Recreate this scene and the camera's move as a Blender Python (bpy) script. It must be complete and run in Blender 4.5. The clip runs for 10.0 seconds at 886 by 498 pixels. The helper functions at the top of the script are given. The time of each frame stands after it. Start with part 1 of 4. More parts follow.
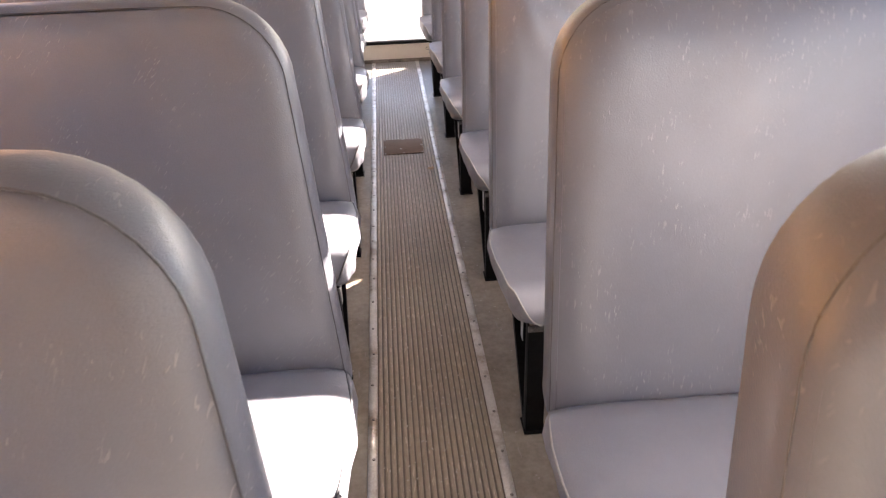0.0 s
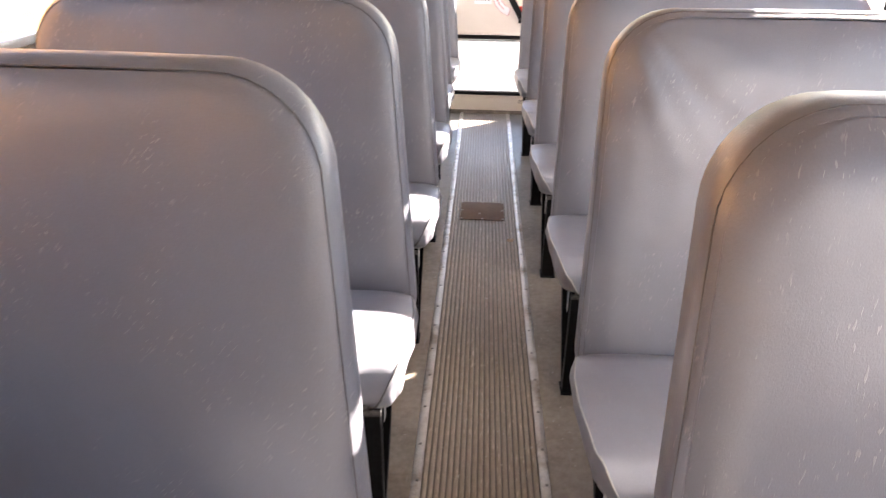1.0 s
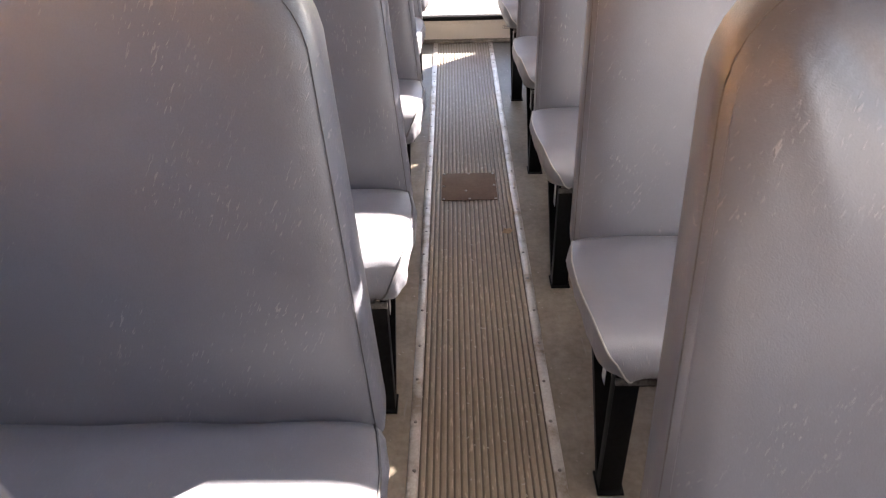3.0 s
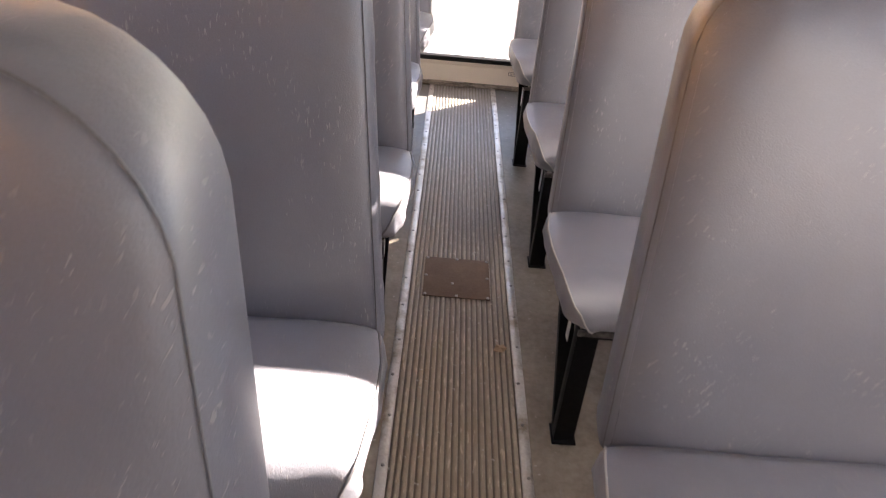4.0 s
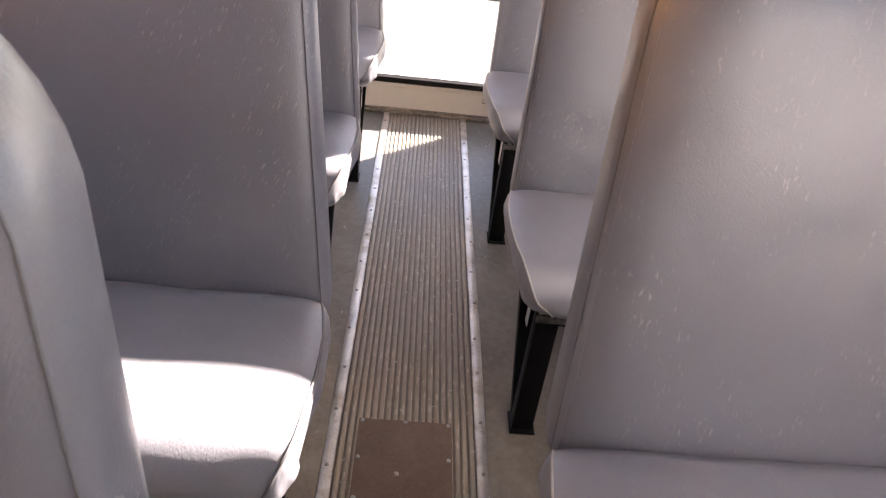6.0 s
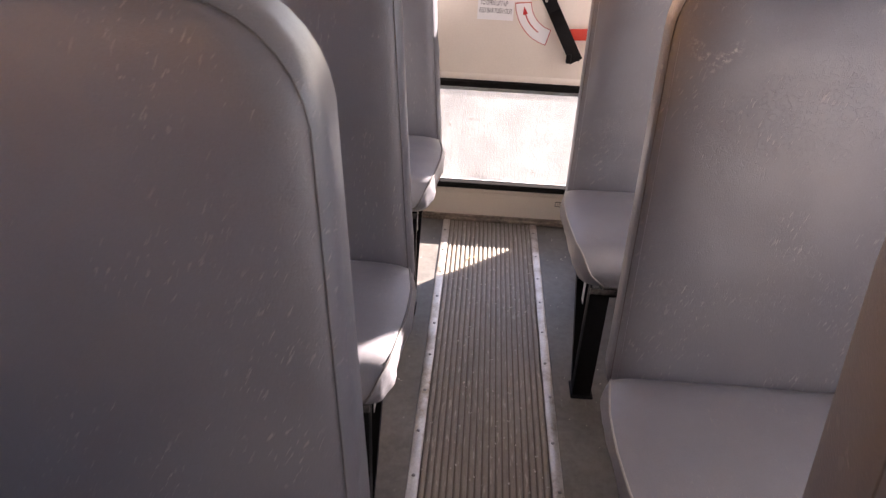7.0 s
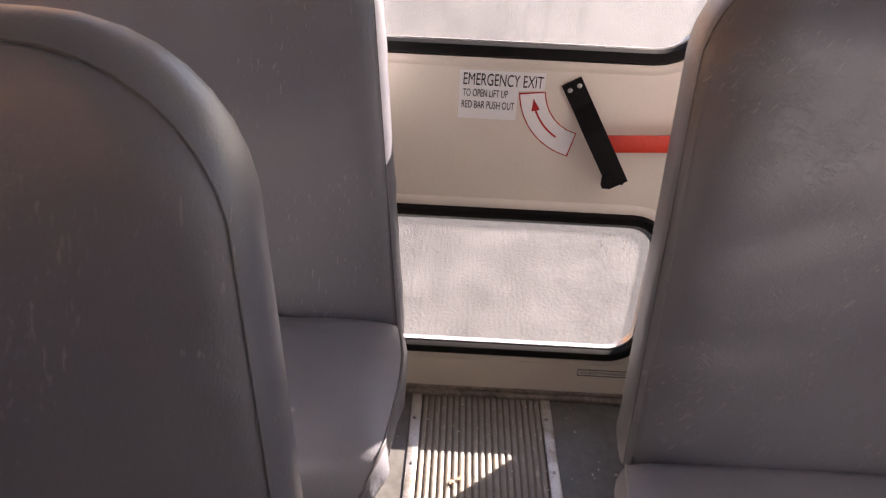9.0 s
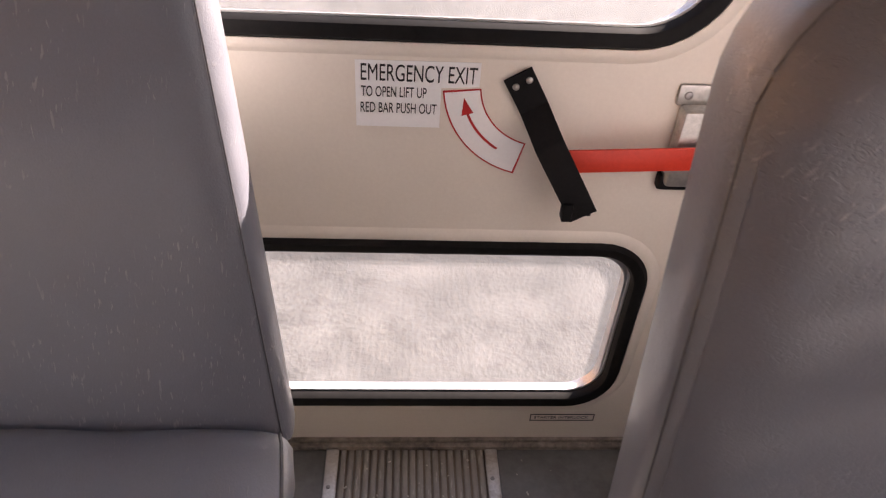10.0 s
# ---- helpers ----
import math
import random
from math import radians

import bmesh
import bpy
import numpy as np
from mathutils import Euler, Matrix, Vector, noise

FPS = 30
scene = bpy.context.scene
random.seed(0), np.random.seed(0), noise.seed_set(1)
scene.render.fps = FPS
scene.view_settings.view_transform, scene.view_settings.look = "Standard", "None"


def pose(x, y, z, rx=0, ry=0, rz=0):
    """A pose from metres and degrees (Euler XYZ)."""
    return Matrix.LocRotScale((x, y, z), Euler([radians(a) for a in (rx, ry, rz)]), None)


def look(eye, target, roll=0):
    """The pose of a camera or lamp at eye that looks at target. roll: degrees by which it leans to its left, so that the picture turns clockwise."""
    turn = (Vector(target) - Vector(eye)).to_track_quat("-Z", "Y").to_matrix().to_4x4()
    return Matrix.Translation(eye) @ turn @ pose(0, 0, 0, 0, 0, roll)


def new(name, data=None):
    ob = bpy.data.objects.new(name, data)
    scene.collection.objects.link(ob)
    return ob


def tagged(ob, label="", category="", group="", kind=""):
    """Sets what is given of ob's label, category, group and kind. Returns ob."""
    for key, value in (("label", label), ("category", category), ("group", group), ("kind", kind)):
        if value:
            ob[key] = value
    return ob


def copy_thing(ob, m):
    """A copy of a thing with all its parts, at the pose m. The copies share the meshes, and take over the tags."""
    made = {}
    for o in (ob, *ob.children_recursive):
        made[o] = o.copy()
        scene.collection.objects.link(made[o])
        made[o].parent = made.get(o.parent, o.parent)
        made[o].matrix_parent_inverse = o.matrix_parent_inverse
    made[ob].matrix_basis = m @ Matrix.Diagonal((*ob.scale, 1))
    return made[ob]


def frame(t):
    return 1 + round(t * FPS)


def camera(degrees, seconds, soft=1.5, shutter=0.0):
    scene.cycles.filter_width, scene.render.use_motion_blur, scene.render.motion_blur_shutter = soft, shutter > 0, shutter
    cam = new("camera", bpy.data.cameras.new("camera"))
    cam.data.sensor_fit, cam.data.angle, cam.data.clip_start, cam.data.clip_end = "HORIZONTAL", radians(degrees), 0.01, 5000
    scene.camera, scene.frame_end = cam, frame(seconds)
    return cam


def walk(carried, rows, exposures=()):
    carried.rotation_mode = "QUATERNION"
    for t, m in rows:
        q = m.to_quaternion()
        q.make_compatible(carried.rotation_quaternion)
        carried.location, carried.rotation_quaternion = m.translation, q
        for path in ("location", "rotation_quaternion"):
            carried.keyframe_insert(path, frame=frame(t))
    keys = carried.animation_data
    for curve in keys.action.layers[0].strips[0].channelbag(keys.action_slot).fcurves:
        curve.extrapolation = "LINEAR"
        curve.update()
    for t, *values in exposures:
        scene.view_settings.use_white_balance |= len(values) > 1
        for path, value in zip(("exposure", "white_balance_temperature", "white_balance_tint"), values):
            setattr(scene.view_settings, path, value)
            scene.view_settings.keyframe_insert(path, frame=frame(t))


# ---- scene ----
cam = camera(65.15, 10.0, soft=1.2, shutter=0.2)
# seconds, eye, then yaw to the left, tilt up and lean to the left in degrees
ROWS = [
    (0.0, -0.0492, -0.0140, 1.2296, -3.88, -29.12, -2.17),
    (0.1, -0.0342, 0.0235, 1.2287, -3.27, -29.23, -0.74),
    (0.2, -0.0331, 0.0521, 1.2152, -3.71, -30.37, 0.76),
    (0.3, -0.0210, 0.0978, 1.2361, -0.89, -30.98, 1.68),
    (0.4, -0.0215, 0.1099, 1.2156, 2.98, -30.10, -0.18),
    (0.5, -0.0270, 0.1491, 1.1956, 5.74, -30.34, -1.00),
    (0.6, -0.0128, 0.1644, 1.2049, 7.85, -29.01, -1.62),
    (0.7, -0.0132, 0.2359, 1.2162, 8.62, -28.26, -2.26),
    (0.8, -0.0115, 0.2793, 1.2190, 7.84, -27.50, -1.31),
    (1.0, -0.0334, 0.3586, 1.2148, 2.92, -25.92, 0.79),
    (1.2, -0.0286, 0.4599, 1.2528, 0.80, -25.69, 1.57),
    (1.5, -0.0747, 0.5736, 1.2258, -2.44, -25.78, 2.43),
    (1.7, -0.0609, 0.6173, 1.2154, -2.43, -28.10, 1.58),
    (2.0, -0.0803, 0.7373, 1.1880, -2.79, -32.08, 2.13),
    (2.2, -0.0541, 0.8223, 1.1774, -1.29, -33.57, 0.99),
    (3.3, -0.0527, 1.2085, 1.1969, 1.43, -33.39, -1.73),
    (3.5, -0.0447, 1.3466, 1.1822, 0.26, -30.71, 3.70),
    (3.6, -0.0688, 1.3951, 1.1777, -1.05, -31.07, 3.19),
    (3.8, -0.0883, 1.4571, 1.2084, -1.84, -32.76, 6.74),
    (4.0, -0.0861, 1.5649, 1.1625, -1.08, -32.16, 5.31),
    (4.2, -0.0751, 1.6585, 1.1756, 1.21, -32.67, 4.64),
    (4.5, -0.0370, 1.8048, 1.1554, 2.70, -32.86, 1.58),
    (4.8, -0.0043, 1.9048, 1.1776, 1.12, -33.87, 2.86),
    (5.0, -0.0033, 1.9736, 1.1663, -1.54, -33.84, 2.93),
    (5.2, -0.0069, 2.0252, 1.1536, -3.23, -33.92, 3.36),
    (6.3, -0.0587, 2.4813, 1.1234, -3.03, -33.99, 8.60),
    (6.5, -0.0670, 2.5559, 1.1276, -1.80, -32.78, 8.61),
    (6.8, -0.0781, 2.6873, 1.1824, 1.24, -31.88, 5.53),
    (7.0, -0.0699, 2.7696, 1.1641, 2.41, -30.48, 2.77),
    (7.3, -0.0458, 2.9067, 1.1680, -0.12, -30.01, 3.34),
    (7.5, -0.0468, 2.9656, 1.1669, -2.17, -29.50, 4.99),
    (7.8, -0.0922, 3.1083, 1.1502, -3.88, -31.73, 6.81),
    (8.0, -0.0576, 3.2042, 1.1667, -1.33, -31.09, 4.23),
    (8.2, -0.0709, 3.2982, 1.1266, -0.78, -29.85, 7.94),
    (8.5, -0.1216, 3.4548, 1.1867, -2.27, -29.96, 4.27),
    (8.8, -0.0855, 3.5971, 1.1716, 0.20, -30.97, 3.97),
    (9.0, -0.0951, 3.6997, 1.1597, 0.60, -30.88, 2.68),
    (9.3, -0.0392, 3.8568, 1.1485, 2.24, -33.47, 2.51),
    (9.5, -0.0198, 3.9395, 1.1453, 0.50, -35.34, 1.45),
    (9.8, 0.0130, 4.0623, 1.1335, -0.99, -36.48, 3.04),
    (10.0, -0.0345, 4.1400, 1.1462, -4.76, -38.40, 3.91),
]


def eye_pose(x, y, z, yaw, tilt, lean):
    return pose(x, y, z, 90 + tilt, 0, yaw) @ pose(0, 0, 0, 0, 0, lean)


EXPOSURES = [
    (0.0, 4.10, 6400, 21), (0.5, 4.15, 6400, 20), (0.9, 4.25, 6350, 19), (1.4, 3.80, 6200, 17), (2.1, 3.80, 6200, 17),
    (3.5, 3.95, 6450, 19), (4.0, 3.75, 6500, 20), (4.5, 4.05, 6650, 22), (5.0, 3.85, 6650, 22), (6.5, 3.90, 6600, 22),
    (7.0, 3.13, 6650, 26), (7.5, 2.99, 6650, 26), (8.5, 2.33, 6650, 25), (10.0, 2.60, 6650, 25),
]
walk(cam, [(t, eye_pose(*r)) for t, *r in ROWS], EXPOSURES)

# ---- light: low sun from behind the right rear corner, clear sky ----
SUN_WAY = Vector((1.44, 1.25, 1.0)).normalized()
world = bpy.data.worlds.new("world")
scene.world = world
world.use_nodes = True
wn = world.node_tree.nodes
sky = wn.new("ShaderNodeTexSky")
sky.sky_type = "NISHITA"
sky.sun_disc = False
sky.dust_density, sky.ozone_density, sky.air_density = 1.2, 1.0, 1.0
sky.sun_elevation = math.asin(SUN_WAY.z)
sky.sun_rotation = math.atan2(SUN_WAY.x, SUN_WAY.y)
world.node_tree.links.new(sky.outputs[0], wn["Background"].inputs[0])
wn["Background"].inputs[1].default_value = 0.06
sun = new("sun", bpy.data.lights.new("sun", "SUN"))
sun.data.energy, sun.data.angle, sun.data.color = 5.0, radians(0.5), (1.0, 0.9, 0.76)
sun.matrix_world = look(SUN_WAY * 20, (0, 0, 0))


# ---- materials ----
def node(nt, kind, **sockets):
    n = nt.nodes.new(kind)
    for k, val in sockets.items():
        n.inputs[k.replace("_", " ")].default_value = val
    return n


def ramp(nt, fac, stops):
    r = nt.nodes.new("ShaderNodeValToRGB")
    els = r.color_ramp.elements
    while len(els) < len(stops):
        els.new(0.5)
    for e, (p, c) in zip(els, stops):
        e.position, e.color = p, (*c, 1)
    nt.links.new(fac, r.inputs[0])
    return r.outputs[0]


def grainy(name, dark, light, rough=0.5, metal=0.0, big=3.0, fine=120.0, bump=0.1, depth=0.002, spread=0.15, stretch=(1, 1, 1), spec=0.5, mix=0.4, stain=None, stain_size=6.0, stain_at=0.62, stain_soft=0.08, stain_most=0.8):
    """A surface with two scales of colour change, optional stains and a fine relief."""
    m = bpy.data.materials.new(name)
    m.use_nodes = True
    nt = m.node_tree
    bsdf = nt.nodes["Principled BSDF"]
    tc = nt.nodes.new("ShaderNodeTexCoord")
    info = nt.nodes.new("ShaderNodeObjectInfo")
    shift = nt.nodes.new("ShaderNodeVectorMath")
    shift.operation = "MULTIPLY_ADD"
    nt.links.new(tc.outputs["Object"], shift.inputs[0])
    shift.inputs[1].default_value = stretch
    nt.links.new(info.outputs["Random"], shift.inputs[2])
    co = shift.outputs[0]
    n1 = node(nt, "ShaderNodeTexNoise", Scale=big, Detail=5.0, Roughness=0.6)
    n2 = node(nt, "ShaderNodeTexNoise", Scale=fine, Detail=3.0, Roughness=0.6)
    for n in (n1, n2):
        nt.links.new(co, n.inputs["Vector"])
    both = nt.nodes.new("ShaderNodeMix")
    both.inputs[0].default_value = mix
    nt.links.new(n1.outputs["Fac"], both.inputs[2])
    nt.links.new(n2.outputs["Fac"], both.inputs[3])
    col = ramp(nt, both.outputs[0], [(0.5 - spread, dark), (0.5 + spread, light)])
    if stain:
        n3 = node(nt, "ShaderNodeTexNoise", Scale=stain_size, Detail=6.0, Roughness=0.7)
        nt.links.new(co, n3.inputs["Vector"])
        fac = nt.nodes.new("ShaderNodeMapRange")
        fac.inputs[1].default_value, fac.inputs[2].default_value, fac.inputs[4].default_value = stain_at, stain_at + stain_soft, stain_most
        nt.links.new(n3.outputs["Fac"], fac.inputs[0])
        mx = nt.nodes.new("ShaderNodeMix")
        mx.data_type = "RGBA"
        nt.links.new(fac.outputs[0], mx.inputs[0])
        nt.links.new(col, mx.inputs[6])
        mx.inputs[7].default_value = (*stain, 1)
        col = mx.outputs[2]
    nt.links.new(col, bsdf.inputs["Base Color"])
    rr = nt.nodes.new("ShaderNodeMapRange")
    rr.inputs[3].default_value, rr.inputs[4].default_value = rough - 0.1, rough + 0.1
    nt.links.new(n1.outputs["Fac"], rr.inputs[0])
    nt.links.new(rr.outputs[0], bsdf.inputs["Roughness"])
    bsdf.inputs["Metallic"].default_value = metal
    bsdf.inputs["Specular IOR Level"].default_value = spec
    b = node(nt, "ShaderNodeBump", Strength=bump, Distance=depth)
    nt.links.new(n2.outputs["Fac"], b.inputs["Height"])
    nt.links.new(b.outputs[0], bsdf.inputs["Normal"])
    return m


def vinyl_material(name, dark, light, crackle=0.12, scuffed=False):
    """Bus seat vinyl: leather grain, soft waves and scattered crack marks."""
    m = grainy(name, dark, light, rough=0.36, spec=0.85, big=2.6, fine=420.0, bump=0.4, depth=0.0009, spread=0.22, mix=0.25, stain=(0.165, 0.157, 0.162), stain_size=2.2, stain_at=0.45, stain_soft=0.3, stain_most=0.5)
    nt = m.node_tree
    bsdf = nt.nodes["Principled BSDF"]
    grain = bsdf.inputs["Normal"].links[0].from_node
    tc = nt.nodes["Texture Coordinate"]
    shift = nt.nodes["Vector Math"]
    wave = node(nt, "ShaderNodeTexNoise", Scale=5.0, Detail=2.0, Roughness=0.5)
    nt.links.new(shift.outputs[0], wave.inputs["Vector"])
    lines = node(nt, "ShaderNodeTexNoise", Scale=85.0, Detail=3.0, Roughness=0.6, Distortion=0.6)
    nt.links.new(shift.outputs[0], lines.inputs["Vector"])
    off = nt.nodes.new("ShaderNodeMath")
    off.operation = "SUBTRACT"
    off.inputs[1].default_value = 0.5
    nt.links.new(lines.outputs["Fac"], off.inputs[0])
    absolute = nt.nodes.new("ShaderNodeMath")
    absolute.operation = "ABSOLUTE"
    nt.links.new(off.outputs[0], absolute.inputs[0])
    line = nt.nodes.new("ShaderNodeMapRange")
    line.inputs[2].default_value = 0.05
    line.interpolation_type = "SMOOTHSTEP"
    nt.links.new(absolute.outputs[0], line.inputs[0])
    where = node(nt, "ShaderNodeTexNoise", Scale=6.0, Detail=4.0, Roughness=0.75)
    nt.links.new(shift.outputs[0], where.inputs["Vector"])
    gate = nt.nodes.new("ShaderNodeMapRange")
    gate.inputs[1].default_value, gate.inputs[2].default_value = 0.49, 0.62
    nt.links.new(where.outputs["Fac"], gate.inputs[0])
    turn = nt.nodes.new("ShaderNodeMapping")
    turn.vector_type = "TEXTURE"
    slant = nt.nodes.new("ShaderNodeCombineXYZ")
    tilt = nt.nodes.new("ShaderNodeMapRange")
    tilt.inputs[3].default_value, tilt.inputs[4].default_value = -0.15, 0.75
    nt.links.new(nt.nodes["Object Info"].outputs["Random"], tilt.inputs[0])
    nt.links.new(tilt.outputs[0], slant.inputs["Y"])
    nt.links.new(slant.outputs[0], turn.inputs["Rotation"])
    turn.inputs["Scale"].default_value = (1 / 300, 1 / 80, 1 / 62)
    nt.links.new(shift.outputs[0], turn.inputs["Vector"])
    stroke = node(nt, "ShaderNodeTexNoise", Scale=1.0, Detail=1.0, Distortion=0.5)
    nt.links.new(turn.outputs[0], stroke.inputs["Vector"])
    cut = nt.nodes.new("ShaderNodeMapRange")
    cut.inputs[1].default_value, cut.inputs[2].default_value = 0.655, 0.70
    nt.links.new(stroke.outputs["Fac"], cut.inputs[0])
    some = nt.nodes.new("ShaderNodeMath")
    some.operation = "MULTIPLY"
    nt.links.new(cut.outputs[0], some.inputs[0])
    nt.links.new(gate.outputs[0], some.inputs[1])
    base = bsdf.inputs["Base Color"].links[0].from_socket
    scuff = nt.nodes.new("ShaderNodeMix")
    scuff.data_type = "RGBA"
    nt.links.new(some.outputs[0], scuff.inputs[0])
    nt.links.new(base, scuff.inputs[6])
    scuff.inputs[7].default_value = (0.26, 0.257, 0.262, 1)
    nt.links.new(scuff.outputs[2], bsdf.inputs["Base Color"])
    if scuffed:
        # pale rubbed V below the upper aisle corner
        def calc(kind, a, b):
            n = nt.nodes.new("ShaderNodeMath")
            n.operation = kind
            for k, val in enumerate((a, b)):
                if isinstance(val, float):
                    n.inputs[k].default_value = val
                else:
                    nt.links.new(val, n.inputs[k])
            return n.outputs[0]

        def fade(val, lo, hi):
            n = nt.nodes.new("ShaderNodeMapRange")
            n.inputs[1].default_value, n.inputs[2].default_value = lo, hi
            nt.links.new(val, n.inputs[0])
            return n.outputs[0]

        xyz = nt.nodes.new("ShaderNodeSeparateXYZ")
        nt.links.new(tc.outputs["Object"], xyz.inputs[0])
        away = calc("ABSOLUTE", calc("SUBTRACT", xyz.outputs["X"], 0.252), 0.0)
        off_line = calc("ABSOLUTE", calc("SUBTRACT", xyz.outputs["Z"], calc("ADD", calc("MULTIPLY", away, 0.8), 0.905)), 0.0)
        specks = node(nt, "ShaderNodeTexNoise", Scale=130.0, Detail=4.0, Roughness=0.75)
        nt.links.new(tc.outputs["Object"], specks.inputs["Vector"])
        rub = calc("MULTIPLY", calc("MULTIPLY", fade(off_line, 0.016, 0.002), fade(away, 0.04, 0.024)), fade(specks.outputs["Fac"], 0.5, 0.68))
        pale = nt.nodes.new("ShaderNodeMix")
        pale.data_type = "RGBA"
        nt.links.new(rub, pale.inputs[0])
        nt.links.new(scuff.outputs[2], pale.inputs[6])
        pale.inputs[7].default_value = (0.4, 0.39, 0.38, 1)
        nt.links.new(pale.outputs[2], bsdf.inputs["Base Color"])
    b1 = node(nt, "ShaderNodeBump", Strength=0.3, Distance=0.025)
    nt.links.new(wave.outputs["Fac"], b1.inputs["Height"])
    b2 = node(nt, "ShaderNodeBump", Distance=0.0007)
    b2.inputs["Strength"].default_value = crackle
    if crackle > 0.3:
        # crackled worst in patches
        worn = nt.nodes.new("ShaderNodeMapRange")
        worn.inputs[1].default_value, worn.inputs[2].default_value = 0.42, 0.58
        worn.inputs[3].default_value, worn.inputs[4].default_value = 0.1, 1.1 * crackle
        nt.links.new(where.outputs["Fac"], worn.inputs[0])
        nt.links.new(worn.outputs[0], b2.inputs["Strength"])
    nt.links.new(line.outputs[0], b2.inputs["Height"])
    nt.links.new(b1.outputs[0], b2.inputs["Normal"])
    b3 = node(nt, "ShaderNodeBump", Strength=0.4, Distance=0.0013)
    nt.links.new(some.outputs[0], b3.inputs["Height"])
    nt.links.new(b2.outputs[0], b3.inputs["Normal"])
    nt.links.new(b3.outputs[0], grain.inputs["Normal"])
    return m


def plain(name, col, rough=0.5, metal=0.0):
    m = bpy.data.materials.new(name)
    m.use_nodes = True
    b = m.node_tree.nodes["Principled BSDF"]
    b.inputs["Base Color"].default_value = (*col, 1)
    b.inputs["Roughness"].default_value, b.inputs["Metallic"].default_value = rough, metal
    return m


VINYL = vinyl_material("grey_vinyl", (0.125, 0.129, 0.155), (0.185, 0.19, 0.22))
# lighter copy of the seat vinyl, standing in for light on the cushions
CUSHION_VINYL = vinyl_material("lightened_vinyl", (0.188, 0.192, 0.22), (0.272, 0.277, 0.31))
CRACKED_VINYL = vinyl_material("cracked_vinyl", (0.125, 0.129, 0.155), (0.185, 0.19, 0.22), 0.4)
SCUFFED_VINYL = vinyl_material("scuffed_vinyl", (0.125, 0.129, 0.155), (0.185, 0.19, 0.22), 0.4, True)
# unseen seat rears, made paler than the fronts to bounce sunlight
BOUNCE_VINYL = grainy("bounce_vinyl", (0.36, 0.365, 0.39), (0.45, 0.455, 0.48), rough=0.5, fine=300)
PIPING = grainy("vinyl_piping", (0.08, 0.08, 0.085), (0.16, 0.155, 0.16), rough=0.45, fine=200)
THREAD = grainy("worn_piping", (0.3, 0.29, 0.28), (0.52, 0.5, 0.47), rough=0.6, fine=200)
BLACK_STEEL = grainy("black_painted_steel", (0.004, 0.004, 0.005), (0.012, 0.012, 0.013), rough=0.5, spec=0.1, fine=90, stain=(0.06, 0.055, 0.05), stain_size=30, stain_at=0.74)
WORN_STEEL = grainy("worn_dark_steel", (0.03, 0.03, 0.03), (0.25, 0.24, 0.23), rough=0.4, metal=0.7, big=30, fine=150)
ALUMINIUM = grainy("worn_aluminium", (0.58, 0.57, 0.56), (0.82, 0.82, 0.82), rough=0.4, metal=0.75, big=8, fine=220, bump=0.2, stain=(0.42, 0.37, 0.31), stain_size=14, stain_at=0.66)
# the brown patches stand in for warm reflections on the strips
STRIP_METAL = grainy("browned_aluminium", (0.5, 0.47, 0.43), (0.76, 0.74, 0.71), rough=0.4, metal=0.75, big=8, fine=220, bump=0.25, stain=(0.26, 0.19, 0.12), stain_size=7, stain_at=0.5, stain_soft=0.14, stain_most=0.75)
SCREW = grainy("dull_screw", (0.2, 0.19, 0.18), (0.4, 0.38, 0.36), rough=0.4, metal=0.9)
RIB_RUBBER = grainy("ribbed_rubber", (0.305, 0.25, 0.18), (0.52, 0.435, 0.335), rough=0.4, big=7, fine=110, bump=0.6, stretch=(1, 0.35, 1), spread=0.22, stain=(0.36, 0.31, 0.24), stain_size=38, stain_at=0.66)
FLOOR_RUBBER = grainy("floor_rubber", (0.225, 0.188, 0.145), (0.4, 0.348, 0.28), rough=0.4, big=5, fine=60, bump=0.15, stain=(0.3, 0.28, 0.25), stain_size=16, stain_at=0.67)


def shade_to_rear(m, factor):
    """Paints shade into the rubber: darker and bluer towards the dim rear door."""
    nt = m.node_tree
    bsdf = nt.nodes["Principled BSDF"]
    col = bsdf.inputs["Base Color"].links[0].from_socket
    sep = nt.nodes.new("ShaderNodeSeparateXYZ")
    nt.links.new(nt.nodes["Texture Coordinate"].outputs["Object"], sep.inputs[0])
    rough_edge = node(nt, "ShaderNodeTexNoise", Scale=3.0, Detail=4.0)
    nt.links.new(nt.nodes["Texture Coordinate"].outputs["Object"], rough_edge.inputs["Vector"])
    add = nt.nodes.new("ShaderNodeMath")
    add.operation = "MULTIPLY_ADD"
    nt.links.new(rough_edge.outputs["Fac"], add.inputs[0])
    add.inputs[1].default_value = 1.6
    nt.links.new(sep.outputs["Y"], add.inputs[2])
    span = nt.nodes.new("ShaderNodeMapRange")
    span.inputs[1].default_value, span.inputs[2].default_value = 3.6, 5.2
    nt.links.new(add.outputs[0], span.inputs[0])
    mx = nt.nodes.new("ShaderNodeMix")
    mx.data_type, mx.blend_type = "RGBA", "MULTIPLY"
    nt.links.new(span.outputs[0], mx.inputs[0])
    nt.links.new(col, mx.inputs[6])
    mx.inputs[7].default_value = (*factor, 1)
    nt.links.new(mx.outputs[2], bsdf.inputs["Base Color"])


